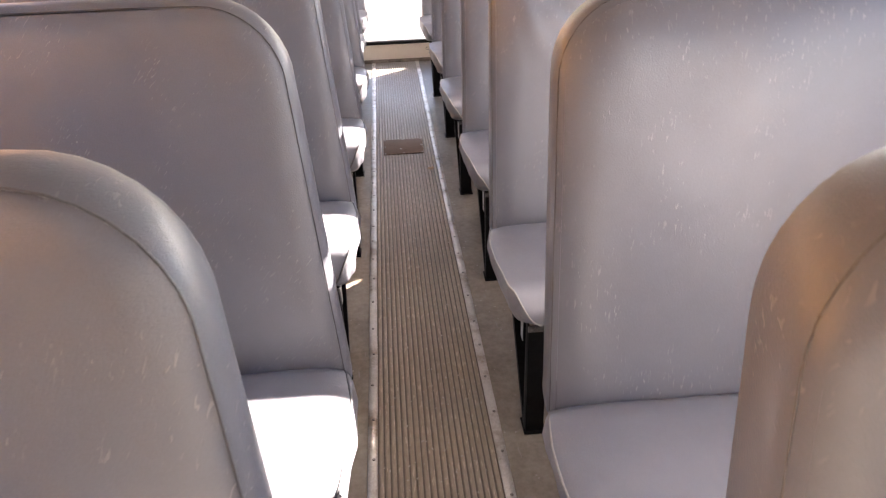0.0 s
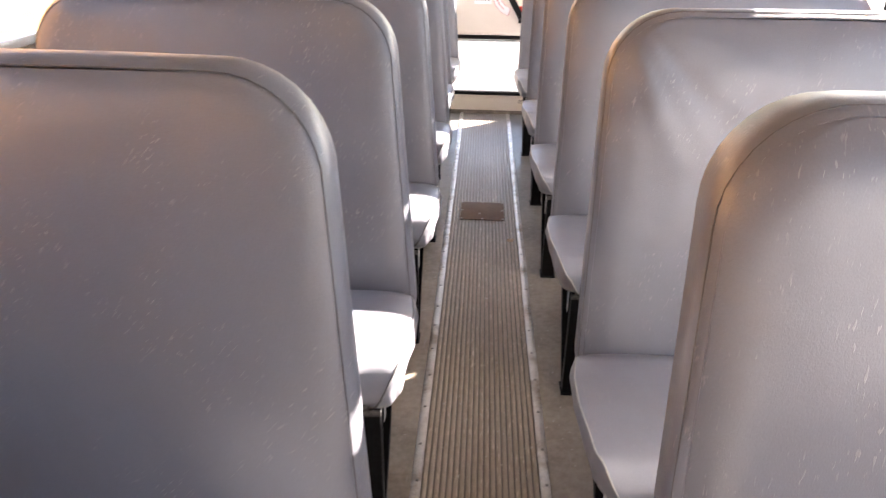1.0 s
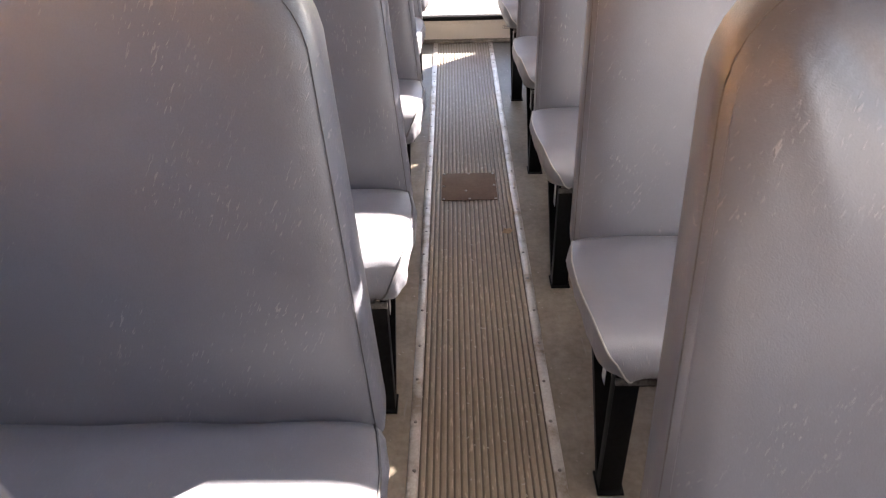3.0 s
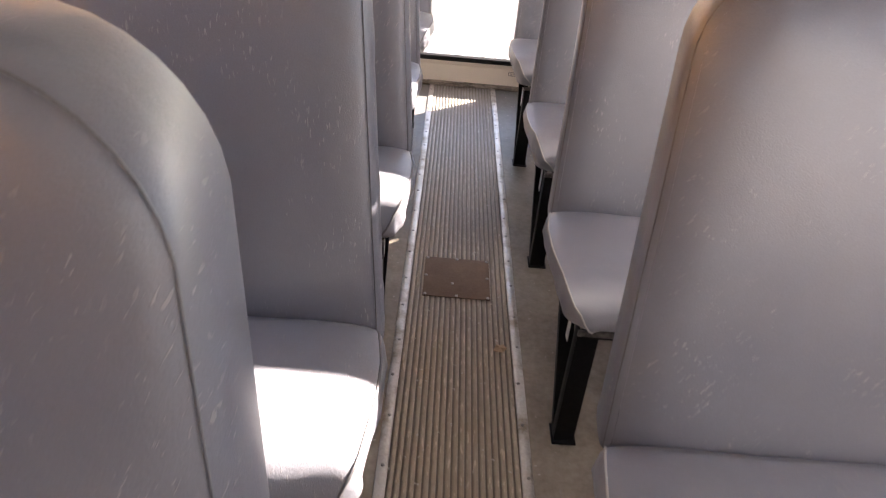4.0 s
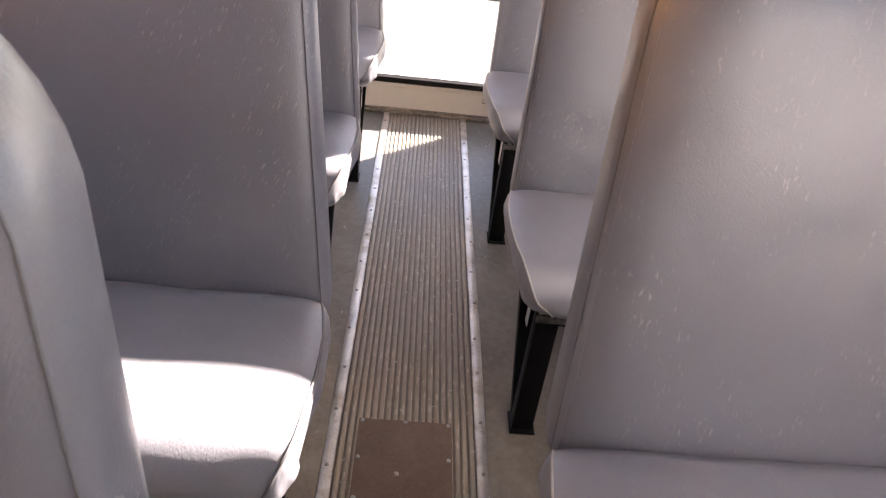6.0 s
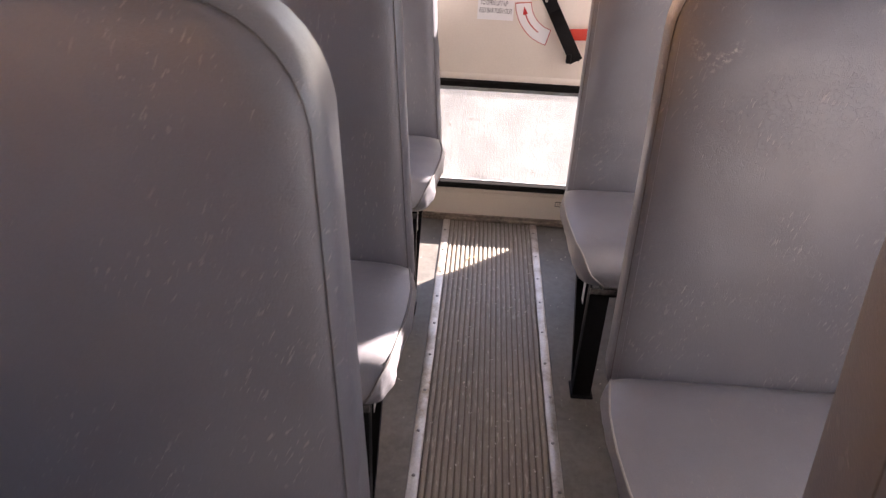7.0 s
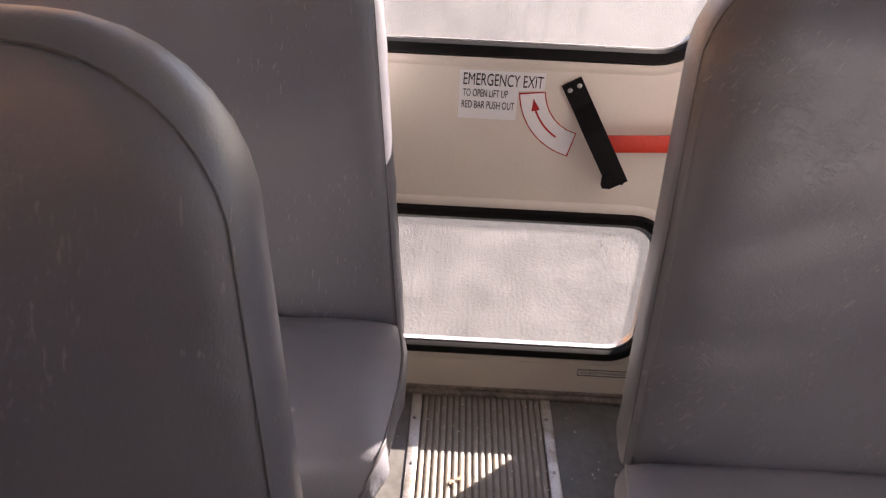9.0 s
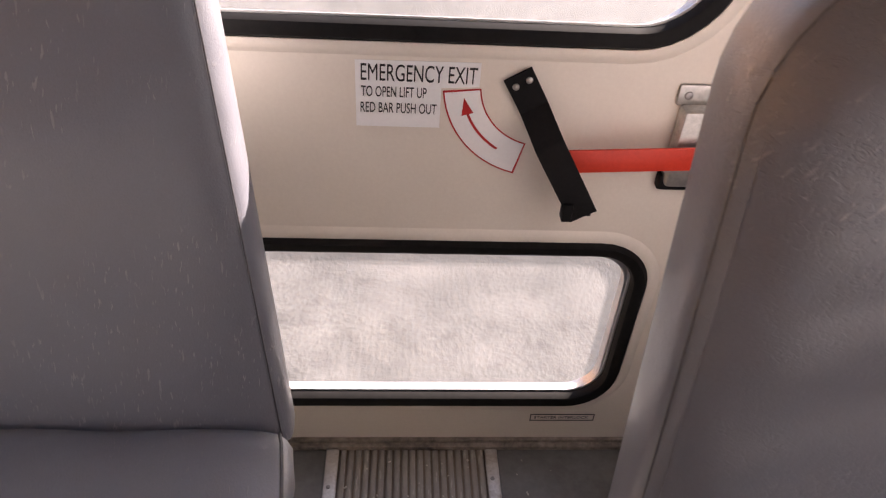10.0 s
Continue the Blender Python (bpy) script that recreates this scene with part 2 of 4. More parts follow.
def streaks(m, col, scale, low, high):
    """Pale scuffs drawn out along the aisle."""
    nt = m.node_tree
    bsdf = nt.nodes["Principled BSDF"]
    base = bsdf.inputs["Base Color"].links[0].from_socket
    long = nt.nodes.new("ShaderNodeMapping")
    long.inputs["Scale"].default_value = scale
    nt.links.new(nt.nodes["Texture Coordinate"].outputs["Object"], long.inputs["Vector"])
    n = node(nt, "ShaderNodeTexNoise", Scale=1.0, Detail=2.0)
    nt.links.new(long.outputs[0], n.inputs["Vector"])
    pick = nt.nodes.new("ShaderNodeMapRange")
    pick.inputs[1].default_value, pick.inputs[2].default_value, pick.inputs[4].default_value = low, high, 0.85
    nt.links.new(n.outputs["Fac"], pick.inputs[0])
    mx = nt.nodes.new("ShaderNodeMix")
    mx.data_type = "RGBA"
    nt.links.new(pick.outputs[0], mx.inputs[0])
    nt.links.new(base, mx.inputs[6])
    mx.inputs[7].default_value = (*col, 1)
    nt.links.new(mx.outputs[2], bsdf.inputs["Base Color"])


streaks(RIB_RUBBER, (0.62, 0.53, 0.4), (130, 24, 40), 0.6, 0.68)
streaks(FLOOR_RUBBER, (0.36, 0.33, 0.29), (70, 9, 20), 0.68, 0.76)
shade_to_rear(RIB_RUBBER, (0.72, 0.8, 0.94))
shade_to_rear(FLOOR_RUBBER, (0.42, 0.48, 0.57))

# darker brown colour low in the grooves between the ribs
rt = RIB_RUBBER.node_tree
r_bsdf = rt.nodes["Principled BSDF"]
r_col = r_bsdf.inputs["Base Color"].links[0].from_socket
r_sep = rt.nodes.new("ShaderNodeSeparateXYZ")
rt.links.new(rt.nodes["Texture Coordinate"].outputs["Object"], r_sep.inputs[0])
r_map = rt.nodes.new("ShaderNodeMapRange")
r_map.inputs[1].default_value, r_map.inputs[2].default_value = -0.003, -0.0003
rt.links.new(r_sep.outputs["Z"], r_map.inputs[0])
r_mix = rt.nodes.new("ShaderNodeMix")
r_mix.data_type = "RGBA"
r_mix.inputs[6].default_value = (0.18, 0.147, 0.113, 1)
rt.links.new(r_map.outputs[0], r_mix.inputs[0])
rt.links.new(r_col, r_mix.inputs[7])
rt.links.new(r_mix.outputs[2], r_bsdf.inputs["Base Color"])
PLATE_STEEL = grainy("brown_plate", (0.15, 0.105, 0.08), (0.22, 0.16, 0.125), rough=0.75, spec=0.2, big=9, fine=150, bump=0.2)
CREAM = grainy("cream_paint", (0.73, 0.66, 0.575), (0.81, 0.74, 0.65), rough=0.4, big=4, fine=180, bump=0.08, spread=0.2)
GRIME = grainy("grimy_sill", (0.1, 0.085, 0.07), (0.4, 0.34, 0.28), rough=0.6, big=18, fine=80, bump=0.4)
GASKET = grainy("black_rubber", (0.005, 0.005, 0.005), (0.014, 0.013, 0.013), spec=0.12, rough=0.58, fine=90)
CEILING = grainy("white_ceiling", (0.58, 0.565, 0.54), (0.66, 0.645, 0.62), rough=0.5, big=3, fine=150)
WALL = grainy("grey_wall_panel", (0.27, 0.25, 0.225), (0.34, 0.32, 0.29), rough=0.45, big=3, fine=150)
BLACK_BAR = grainy("black_steel_bar", (0.004, 0.004, 0.005), (0.011, 0.01, 0.01), rough=0.6, spec=0.12, fine=150, bump=0.15)
RED_PAINT = grainy("red_paint", (0.5, 0.03, 0.012), (0.62, 0.045, 0.02), rough=0.4, fine=150)
ORANGE = grainy("red_orange_plastic", (0.6, 0.07, 0.015), (0.7, 0.1, 0.025), rough=0.35, fine=150)
ZINC = grainy("zinc_plated_steel", (0.35, 0.34, 0.32), (0.6, 0.58, 0.55), rough=0.4, metal=0.9, big=14, fine=160, stain=(0.12, 0.1, 0.08), stain_size=40)
STICKER = grainy("white_sticker", (0.82, 0.81, 0.8), (0.88, 0.87, 0.86), rough=0.4, fine=200)
INK = plain("black_ink", (0.012, 0.011, 0.011), 0.5)
RED_INK = plain("red_ink", (0.5, 0.02, 0.02), 0.45)
CRUMB = grainy("pale_crumb", (0.4, 0.36, 0.3), (0.7, 0.66, 0.58), rough=0.8, fine=300)
LEAF = grainy("dry_leaf", (0.34, 0.22, 0.12), (0.56, 0.4, 0.26), rough=0.7, fine=90)
PAPER = grainy("pale_label", (0.4, 0.4, 0.4), (0.7, 0.7, 0.68), rough=0.5, big=40, fine=150)
GROUND = grainy("dry_ground", (0.058, 0.058, 0.058), (0.1, 0.099, 0.097), rough=0.95, big=5.5, fine=45, bump=0.45, depth=0.015, spread=0.13, mix=0.55, stain=(0.022, 0.022, 0.023), stain_size=9, stain_at=0.52, stain_soft=0.16, stain_most=0.4)

STRAW = grainy("dry_straw", (0.24, 0.22, 0.18), (0.38, 0.35, 0.29), rough=0.8, fine=90)

GLASS = bpy.data.materials.new("window_glass")
GLASS.use_nodes = True
gn = GLASS.node_tree
gn.nodes.remove(gn.nodes["Principled BSDF"])
g_clear = node(gn, "ShaderNodeBsdfTransparent", Color=(0.94, 0.96, 0.95, 1))
g_gloss = node(gn, "ShaderNodeBsdfGlossy", Roughness=0.02)
g_face = node(gn, "ShaderNodeLayerWeight", Blend=0.5)
g_pow = gn.nodes.new("ShaderNodeMath")
g_pow.operation = "POWER"
g_pow.inputs[1].default_value = 5.0
gn.links.new(g_face.outputs["Facing"], g_pow.inputs[0])
g_fres = gn.nodes.new("ShaderNodeMapRange")
g_fres.inputs[3].default_value, g_fres.inputs[4].default_value = 0.035, 0.8
gn.links.new(g_pow.outputs[0], g_fres.inputs[0])
g_mix = gn.nodes.new("ShaderNodeMixShader")
gn.links.new(g_fres.outputs[0], g_mix.inputs[0])
gn.links.new(g_clear.outputs[0], g_mix.inputs[1])
gn.links.new(g_gloss.outputs[0], g_mix.inputs[2])
gn.links.new(g_mix.outputs[0], gn.nodes["Material Output"].inputs[0])

# the rear panes are dusty: a patchy film that scatters light
DUSTY = GLASS.copy()
DUSTY.name = "dusty_glass"
dn = DUSTY.node_tree
dn.nodes["Transparent BSDF"].inputs[0].default_value = (0.86, 0.88, 0.89, 1)
d_film = node(dn, "ShaderNodeBsdfTranslucent", Color=(0.8, 0.79, 0.8, 1))
d_tc = dn.nodes.new("ShaderNodeTexCoord")
d_n = node(dn, "ShaderNodeTexNoise", Scale=11.0, Detail=6.0, Roughness=0.7)
dn.links.new(d_tc.outputs["Object"], d_n.inputs["Vector"])
d_map = dn.nodes.new("ShaderNodeMapRange")
d_map.inputs[1].default_value, d_map.inputs[2].default_value, d_map.inputs[3].default_value, d_map.inputs[4].default_value = 0.3, 0.75, 0.012, 0.05
dn.links.new(d_n.outputs["Fac"], d_map.inputs[0])
d_mix = dn.nodes.new("ShaderNodeMixShader")
dn.links.new(d_map.outputs[0], d_mix.inputs[0])
dn.links.new(dn.nodes["Mix Shader"].outputs[0], d_mix.inputs[1])
dn.links.new(d_film.outputs[0], d_mix.inputs[2])
dn.links.new(d_mix.outputs[0], dn.nodes["Material Output"].inputs[0])


# unseen golden bank added at the left for warm bounce; far ground lightened
gt = GROUND.node_tree
gb = gt.nodes["Principled BSDF"]
g_col = gb.inputs["Base Color"].links[0].from_socket
g_tc = gt.nodes["Texture Coordinate"]
g_sep = gt.nodes.new("ShaderNodeSeparateXYZ")
gt.links.new(g_tc.outputs["Object"], g_sep.inputs[0])
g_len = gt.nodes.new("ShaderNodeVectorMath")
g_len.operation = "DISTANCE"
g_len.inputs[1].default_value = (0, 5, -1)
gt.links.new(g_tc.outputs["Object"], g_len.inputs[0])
g_edge = node(gt, "ShaderNodeTexNoise", Scale=0.7, Detail=6.0, Roughness=0.65)
gt.links.new(g_tc.outputs["Object"], g_edge.inputs["Vector"])
g_tuft = node(gt, "ShaderNodeTexNoise", Scale=6.0, Detail=6.0, Roughness=0.7)
gt.links.new(g_tc.outputs["Object"], g_tuft.inputs["Vector"])
# beyond 13 m the colour is lightened so the side windows look bright
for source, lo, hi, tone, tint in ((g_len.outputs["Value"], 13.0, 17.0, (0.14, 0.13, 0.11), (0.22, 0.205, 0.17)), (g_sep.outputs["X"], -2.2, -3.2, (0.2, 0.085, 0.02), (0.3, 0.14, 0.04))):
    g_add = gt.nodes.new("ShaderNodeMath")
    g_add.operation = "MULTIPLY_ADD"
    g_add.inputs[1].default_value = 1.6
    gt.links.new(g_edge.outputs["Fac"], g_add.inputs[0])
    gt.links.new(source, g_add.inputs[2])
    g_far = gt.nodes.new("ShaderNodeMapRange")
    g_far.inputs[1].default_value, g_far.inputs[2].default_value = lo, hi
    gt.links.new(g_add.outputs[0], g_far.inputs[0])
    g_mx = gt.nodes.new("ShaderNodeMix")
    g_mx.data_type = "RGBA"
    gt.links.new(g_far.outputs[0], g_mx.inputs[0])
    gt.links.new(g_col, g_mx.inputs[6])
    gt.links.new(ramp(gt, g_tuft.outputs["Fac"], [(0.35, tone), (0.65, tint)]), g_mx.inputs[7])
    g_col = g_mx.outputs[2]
gt.links.new(g_col, gb.inputs["Base Color"])


# ---- mesh helpers ----
def mesh_of(name, bm, material, smooth=True):
    bmesh.ops.recalc_face_normals(bm, faces=bm.faces)
    me = bpy.data.meshes.new(name)
    bm.to_mesh(me)
    bm.free()
    me.materials.append(material)
    if smooth:
        for p in me.polygons:
            p.use_smooth = True
        me.set_sharp_from_angle(angle=radians(38))
    return me


def part(name, bm, material, parent=None, label="", smooth=True):
    ob = new(name, mesh_of(name, bm, material, smooth))
    ob.parent = parent
    return tagged(ob, label)


def empty(name, m):
    ob = new(name)
    ob.empty_display_size = 0.1
    ob.matrix_world = m
    return ob


def add_box(bm, lo, hi, bevel=0.0):
    vs = [bm.verts.new((x, y, z)) for x in (lo[0], hi[0]) for y in (lo[1], hi[1]) for z in (lo[2], hi[2])]
    fs = [bm.faces.new([vs[i] for i in f]) for f in ((0, 1, 3, 2), (4, 6, 7, 5), (0, 4, 5, 1), (2, 3, 7, 6), (0, 2, 6, 4), (1, 5, 7, 3))]
    if bevel:
        es = list({e for f in fs for e in f.edges})
        bmesh.ops.bevel(bm, geom=es, offset=bevel, segments=2, affect="EDGES", profile=0.5)
    return bm


def box(lo, hi, bevel=0.0):
    return add_box(bmesh.new(), lo, hi, bevel)


def tube(points, r, n=6, closed=False):
    bm = bmesh.new()
    pts = [Vector(p) for p in points]
    rings = []
    for i, p in enumerate(pts):
        a = pts[i - 1] if (i or closed) else p
        b = pts[(i + 1) % len(pts)] if (i < len(pts) - 1 or closed) else p
        d = (b - a).normalized()
        u = d.cross(Vector((0.31, 0.2, 0.93))).normalized()
        w = d.cross(u)
        rings.append([bm.verts.new(p + r * (math.cos(k * math.tau / n) * u + math.sin(k * math.tau / n) * w)) for k in range(n)])
    m = len(rings)
    for i in range(m if closed else m - 1):
        for k in range(n):
            bm.faces.new((rings[i][k], rings[i][(k + 1) % n], rings[(i + 1) % m][(k + 1) % n], rings[(i + 1) % m][k]))
    if not closed:
        bm.faces.new(rings[0])
        bm.faces.new(rings[-1])
    return bm


def disc(bm, centre, axis, r, h, n=10):
    """A small domed screw head."""
    q = Vector(axis).to_track_quat("Z", "Y")
    rings = []
    for rr, hh in ((r, 0), (r * 0.9, h * 0.6), (r * 0.5, h)):
        rings.append([bm.verts.new(Vector(centre) + q @ Vector((rr * math.cos(k * math.tau / n), rr * math.sin(k * math.tau / n), hh))) for k in range(n)])
    for a, b in zip(rings, rings[1:]):
        for k in range(n):
            bm.faces.new((a[k], a[(k + 1) % n], b[(k + 1) % n], b[k]))
    bm.faces.new(rings[-1])
    return bm


def rounded(x0, x1, z0, z1, r, n=7):
    """A rounded rectangle as a loop of (x, z)."""
    out = []
    for cx, cz, a0 in ((x1 - r, z1 - r, 0), (x0 + r, z1 - r, 90), (x0 + r, z0 + r, 180), (x1 - r, z0 + r, 270)):
        for k in range(n):
            a = radians(a0 + 90 * k / (n - 1))
            out.append((cx + r * math.cos(a), cz + r * math.sin(a)))
    return out


def offset(loop, d):
    """Moves a closed counter-clockwise loop of pairs outwards by d."""
    out = []
    n = len(loop)
    for i, p in enumerate(loop):
        a, b = Vector(loop[i - 1]), Vector(loop[(i + 1) % n])
        t = (b - a).normalized()
        out.append((p[0] + t.y * d, p[1] - t.x * d))
    return out


def rings_mesh(rings, cap_first=False, cap_last=False, closed=False):
    bm = bmesh.new()
    rows = [[bm.verts.new(p) for p in r] for r in rings]
    pairs = list(zip(rows, rows[1:])) + ([(rows[-1], rows[0])] if closed else [])
    for a, b in pairs:
        for k in range(len(a)):
            bm.faces.new((a[k - 1], a[k], b[k], b[k - 1]))
    if cap_first:
        bm.faces.new(rows[0])
    if cap_last:
        bm.faces.new(rows[-1])
    return bm


def plate(outer, holes, place, thick):
    """A sheet with holes; place(u, v, depth) gives the point in space."""
    bm = bmesh.new()
    edges = []
    for loop in [outer] + holes:
        vs = [bm.verts.new(place(u, w, 0)) for u, w in loop]
        edges += [bm.edges.new((vs[i - 1], vs[i])) for i in range(len(vs))]
    bmesh.ops.triangle_fill(bm, use_beauty=True, use_dissolve=False, edges=edges)
    shift = Vector(place(0, 0, thick)) - Vector(place(0, 0, 0))
    ext = bmesh.ops.extrude_face_region(bm, geom=list(bm.faces))
    bmesh.ops.translate(bm, verts=[g for g in ext["geom"] if isinstance(g, bmesh.types.BMVert)], vec=shift)
    return bm


def gasket(loop, y, proud=0.012, wide=0.022, back=0.010):
    """A rubber seal round a window hole in a wall that faces -y; the loop is the hole."""
    prof = [(-0.003, back), (-0.0045, 0.0), (-0.001, -proud * 0.7), (wide * 0.25, -proud), (wide * 0.7, -proud), (wide, -proud * 0.2), (wide, 0.001)]
    return rings_mesh([[(x, y + d, z) for x, z in offset(loop, w)] for w, d in prof])


def text_mesh(name, words, size, material, parent, m, width=None):
    cu = bpy.data.curves.new(name, "FONT")
    cu.body, cu.size, cu.extrude = words, size, 0.0002
    tmp = bpy.data.objects.new(name, cu)
    scene.collection.objects.link(tmp)
    bpy.context.view_layer.update()
    me = bpy.data.meshes.new_from_object(tmp.evaluated_get(bpy.context.evaluated_depsgraph_get()))
    bpy.data.objects.remove(tmp)
    xs = [v.co.x for v in me.vertices]
    k = width / (max(xs) - min(xs)) if width else 1.0
    for v in me.vertices:
        v.co.x = (v.co.x - min(xs)) * k
    me.materials.clear()
    me.materials.append(material)
    ob = new(name, me)
    ob.parent = parent
    ob.matrix_basis = m
    return ob


# ---- the bus body ----
REAR, FRONT, HALF = 4.966, -0.95, 1.13
SILL, TOP, ROOF = 0.91, 1.56, 1.90
BAY, POST0 = 0.719, 2.40

# floor: smooth rubber at both sides of a ribbed strip
for name, x0, x1 in (("floor_left", -HALF, -0.150), ("floor_right", 0.150, HALF)):
    tagged(part(name, box((x0, FRONT, -0.05), (x1, REAR + 0.06, 0.0)), FLOOR_RUBBER), "worn grey rubber bus floor under the seats, rear shade painted in", "floor", kind="structure")
RIBS = 19
prof = [(-0.150, -0.0032)]
for i in range(RIBS):
    c = -0.1395 + 0.279 * (i + 0.5) / RIBS
    prof += [(c - 0.0056, -0.0032), (c - 0.0046, 0.0), (c - 0.0026, 0.0014), (c + 0.0026, 0.0014), (c + 0.0046, 0.0), (c + 0.0056, -0.0032)]
prof += [(0.150, -0.0032)]
bm = bmesh.new()
steps = [FRONT + (REAR - 0.004 - FRONT) * k / 40 for k in range(41)]
cols = [[bm.verts.new((x, y, z)) for x, z in prof] for y in steps]
for a, b in zip(cols, cols[1:]):
    for i in range(len(prof) - 1):
        bm.faces.new((a[i], a[i + 1], b[i + 1], b[i]))
tagged(part("floor_ribbed", bm, RIB_RUBBER), "scuffed brown ribbed rubber aisle floor, rear shade painted in", "floor", kind="structure")
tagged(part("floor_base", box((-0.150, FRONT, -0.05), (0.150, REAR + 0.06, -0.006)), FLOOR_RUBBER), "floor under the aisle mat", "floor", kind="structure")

# aluminium strips along the aisle, with screws
for side in (-1, 1):
    bm = bmesh.new()
    w = 0.0122
    prof = [(-w, 0.0), (-w * 0.9, 0.0028), (-w * 0.55, 0.0042), (w * 0.55, 0.0042), (w * 0.9, 0.0028), (w, 0.0)]
    rows = []
    for k in range(161):
        y = FRONT + (REAR - 0.012 - FRONT) * k / 160
        wob = 0.0012 * noise.noise((y * 2.3, side * 7.1, 0.0))
        rows.append([bm.verts.new((side * 0.1525 + x + wob, y, z + 0.001)) for x, z in prof])
    for a, b in zip(rows, rows[1:]):
        for i in range(5):
            bm.faces.new((a[i], a[i + 1], b[i + 1], b[i]))
    bm.faces.new(rows[-1])
    strip = tagged(part("aisle_trim", bm, STRIP_METAL), "worn aluminium trim strip screwed along the aisle floor", "trim", "aisle trims", "structure")
    head = mesh_of("screw", disc(bmesh.new(), (0, 0, 0), (0, 0, 1), 0.0043, 0.0026), SCREW)
    for k in range(36):
        o = new("screw", head)
        o.parent = strip
        o.location = (side * 0.1525 + random.uniform(-0.003, 0.003), 0.08 + 0.137 * k + random.uniform(-0.01, 0.01), 0.005)

# walls under and over the side windows, posts between them
POSTS = [POST0 + BAY * k for k in range(-5, 4)]
for side in (-1, 1):
    x0, x1 = sorted((side * HALF, side * (HALF + 0.05)))
    name = "wall_right" if side > 0 else "wall_left"
    bm = box((x0, FRONT, -0.05), (x1, REAR + 0.05, SILL))
    add_box(bm, (x0, FRONT, TOP), (x1, REAR + 0.05, ROOF - 0.12))
    xs = sorted((side * (HALF - 0.012), side * HALF))
    add_box(bm, (xs[0], FRONT, SILL - 0.05), (xs[1], REAR, SILL - 0.004), 0.004)
    for y in POSTS:
        add_box(bm, (x0, y - 0.03, SILL), (x1, min(y + 0.03, REAR + 0.05), TOP))
    add_box(bm, (x0, REAR - 0.048, SILL), (x1, REAR + 0.05, TOP))
    tagged(part(name, bm, WALL, smooth=False), "pale grey painted steel bus side wall", "wall", kind="structure")

# split sash windows in every bay
ends = [FRONT] + POSTS + [REAR - 0.018]
for side in (-1, 1):
    for a, b in zip(ends, ends[1:]):
        y0, y1 = a + 0.03, b - 0.03
        if y1 - y0 < 0.2:
            continue
        win = tagged(empty("window_side", pose(side * (HALF + 0.02), (y0 + y1) / 2, SILL)), "split sash bus window with aluminium frame", "window", "side windows", "structure")
        h, w = TOP - SILL, (y1 - y0) / 2
        fr = bmesh.new()
        for lo, hi in (((-0.012, -w, 0.0), (0.012, w, 0.022)), ((-0.012, -w, h - 0.02), (0.012, w, h)), ((-0.012, -w, 0.022), (0.012, -w + 0.018, h - 0.02)), ((-0.012, w - 0.018, 0.022), (0.012, w, h - 0.02)), ((-0.014, -w + 0.018, 0.235), (0.014, w - 0.018, 0.262))):
            add_box(fr, lo, hi, 0.003)
        part("window_frame", fr, ALUMINIUM, win, "bare aluminium sash frame")
        for z0, z1 in ((0.022, 0.235), (0.262, h - 0.02)):
            p = part("pane", box((-0.002, -w + 0.018, z0), (0.002, w - 0.018, z1)), GLASS, win)
            p.visible_shadow = False

# ceiling, arched
bm = bmesh.new()
arch = [(-HALF - 0.05, ROOF - 0.13)] + [(HALF * math.sin(radians(a)) * 1.0, ROOF - 0.12 + 0.2 * (math.cos(radians(a)) ** 0.6 if abs(a) < 90 else 0)) for a in range(-88, 89, 8)] + [(HALF + 0.05, ROOF - 0.13)]
lo = [[bm.verts.new((x, y, z)) for x, z in arch] for y in (FRONT, REAR + 0.05)]
hi = [[bm.verts.new((x, y, z + 0.04)) for x, z in arch] for y in (FRONT, REAR + 0.05)]
for i in range(len(arch) - 1):
    bm.faces.new((lo[0][i], lo[0][i + 1], lo[1][i + 1], lo[1][i]))
    bm.faces.new((hi[0][i], hi[0][i + 1], hi[1][i + 1], hi[1][i]))
tagged(part("ceiling", bm, CEILING), "white painted arched bus ceiling", "ceiling", kind="structure")


def back_place(u, w, d):
    return (u, REAR + d, w)


# rear wall with the doorway; unseen front wall added close by to block light
ROOF_Z = ROOF + 0.10
tagged(part("wall_rear", plate([(-HALF - 0.05, -0.05), (HALF + 0.05, -0.05), (HALF + 0.05, ROOF_Z), (-HALF - 0.05, ROOF_Z)], [[(-0.46, 0.002), (0.46, 0.002), (0.46, 1.52), (-0.46, 1.52)], rounded(0.472, 1.0, 0.80, 1.42, 0.05, 6), rounded(-1.0, -0.472, 0.80, 1.42, 0.05, 6)], back_place, 0.055), CREAM, smooth=False), "cream painted rear bus wall", "wall", kind="structure")
tagged(part("wall_front", box((-HALF - 0.05, FRONT - 0.05, -0.05), (HALF + 0.05, FRONT, ROOF_Z)), WALL, smooth=False), "plain grey unseen wall, added to cut light from the front", "wall", kind="structure")

# threshold along the foot of the door
bm = box((-0.46, REAR - 0.016, 0.0), (0.46, REAR + 0.001, 0.012), 0.003)
add_box(bm, (-0.46, REAR - 0.007, 0.012), (0.46, REAR + 0.001, 0.022), 0.002)
tagged(part("door_sill", bm, GRIME), "grimy metal strip at the foot of the door", "trim", kind="structure")

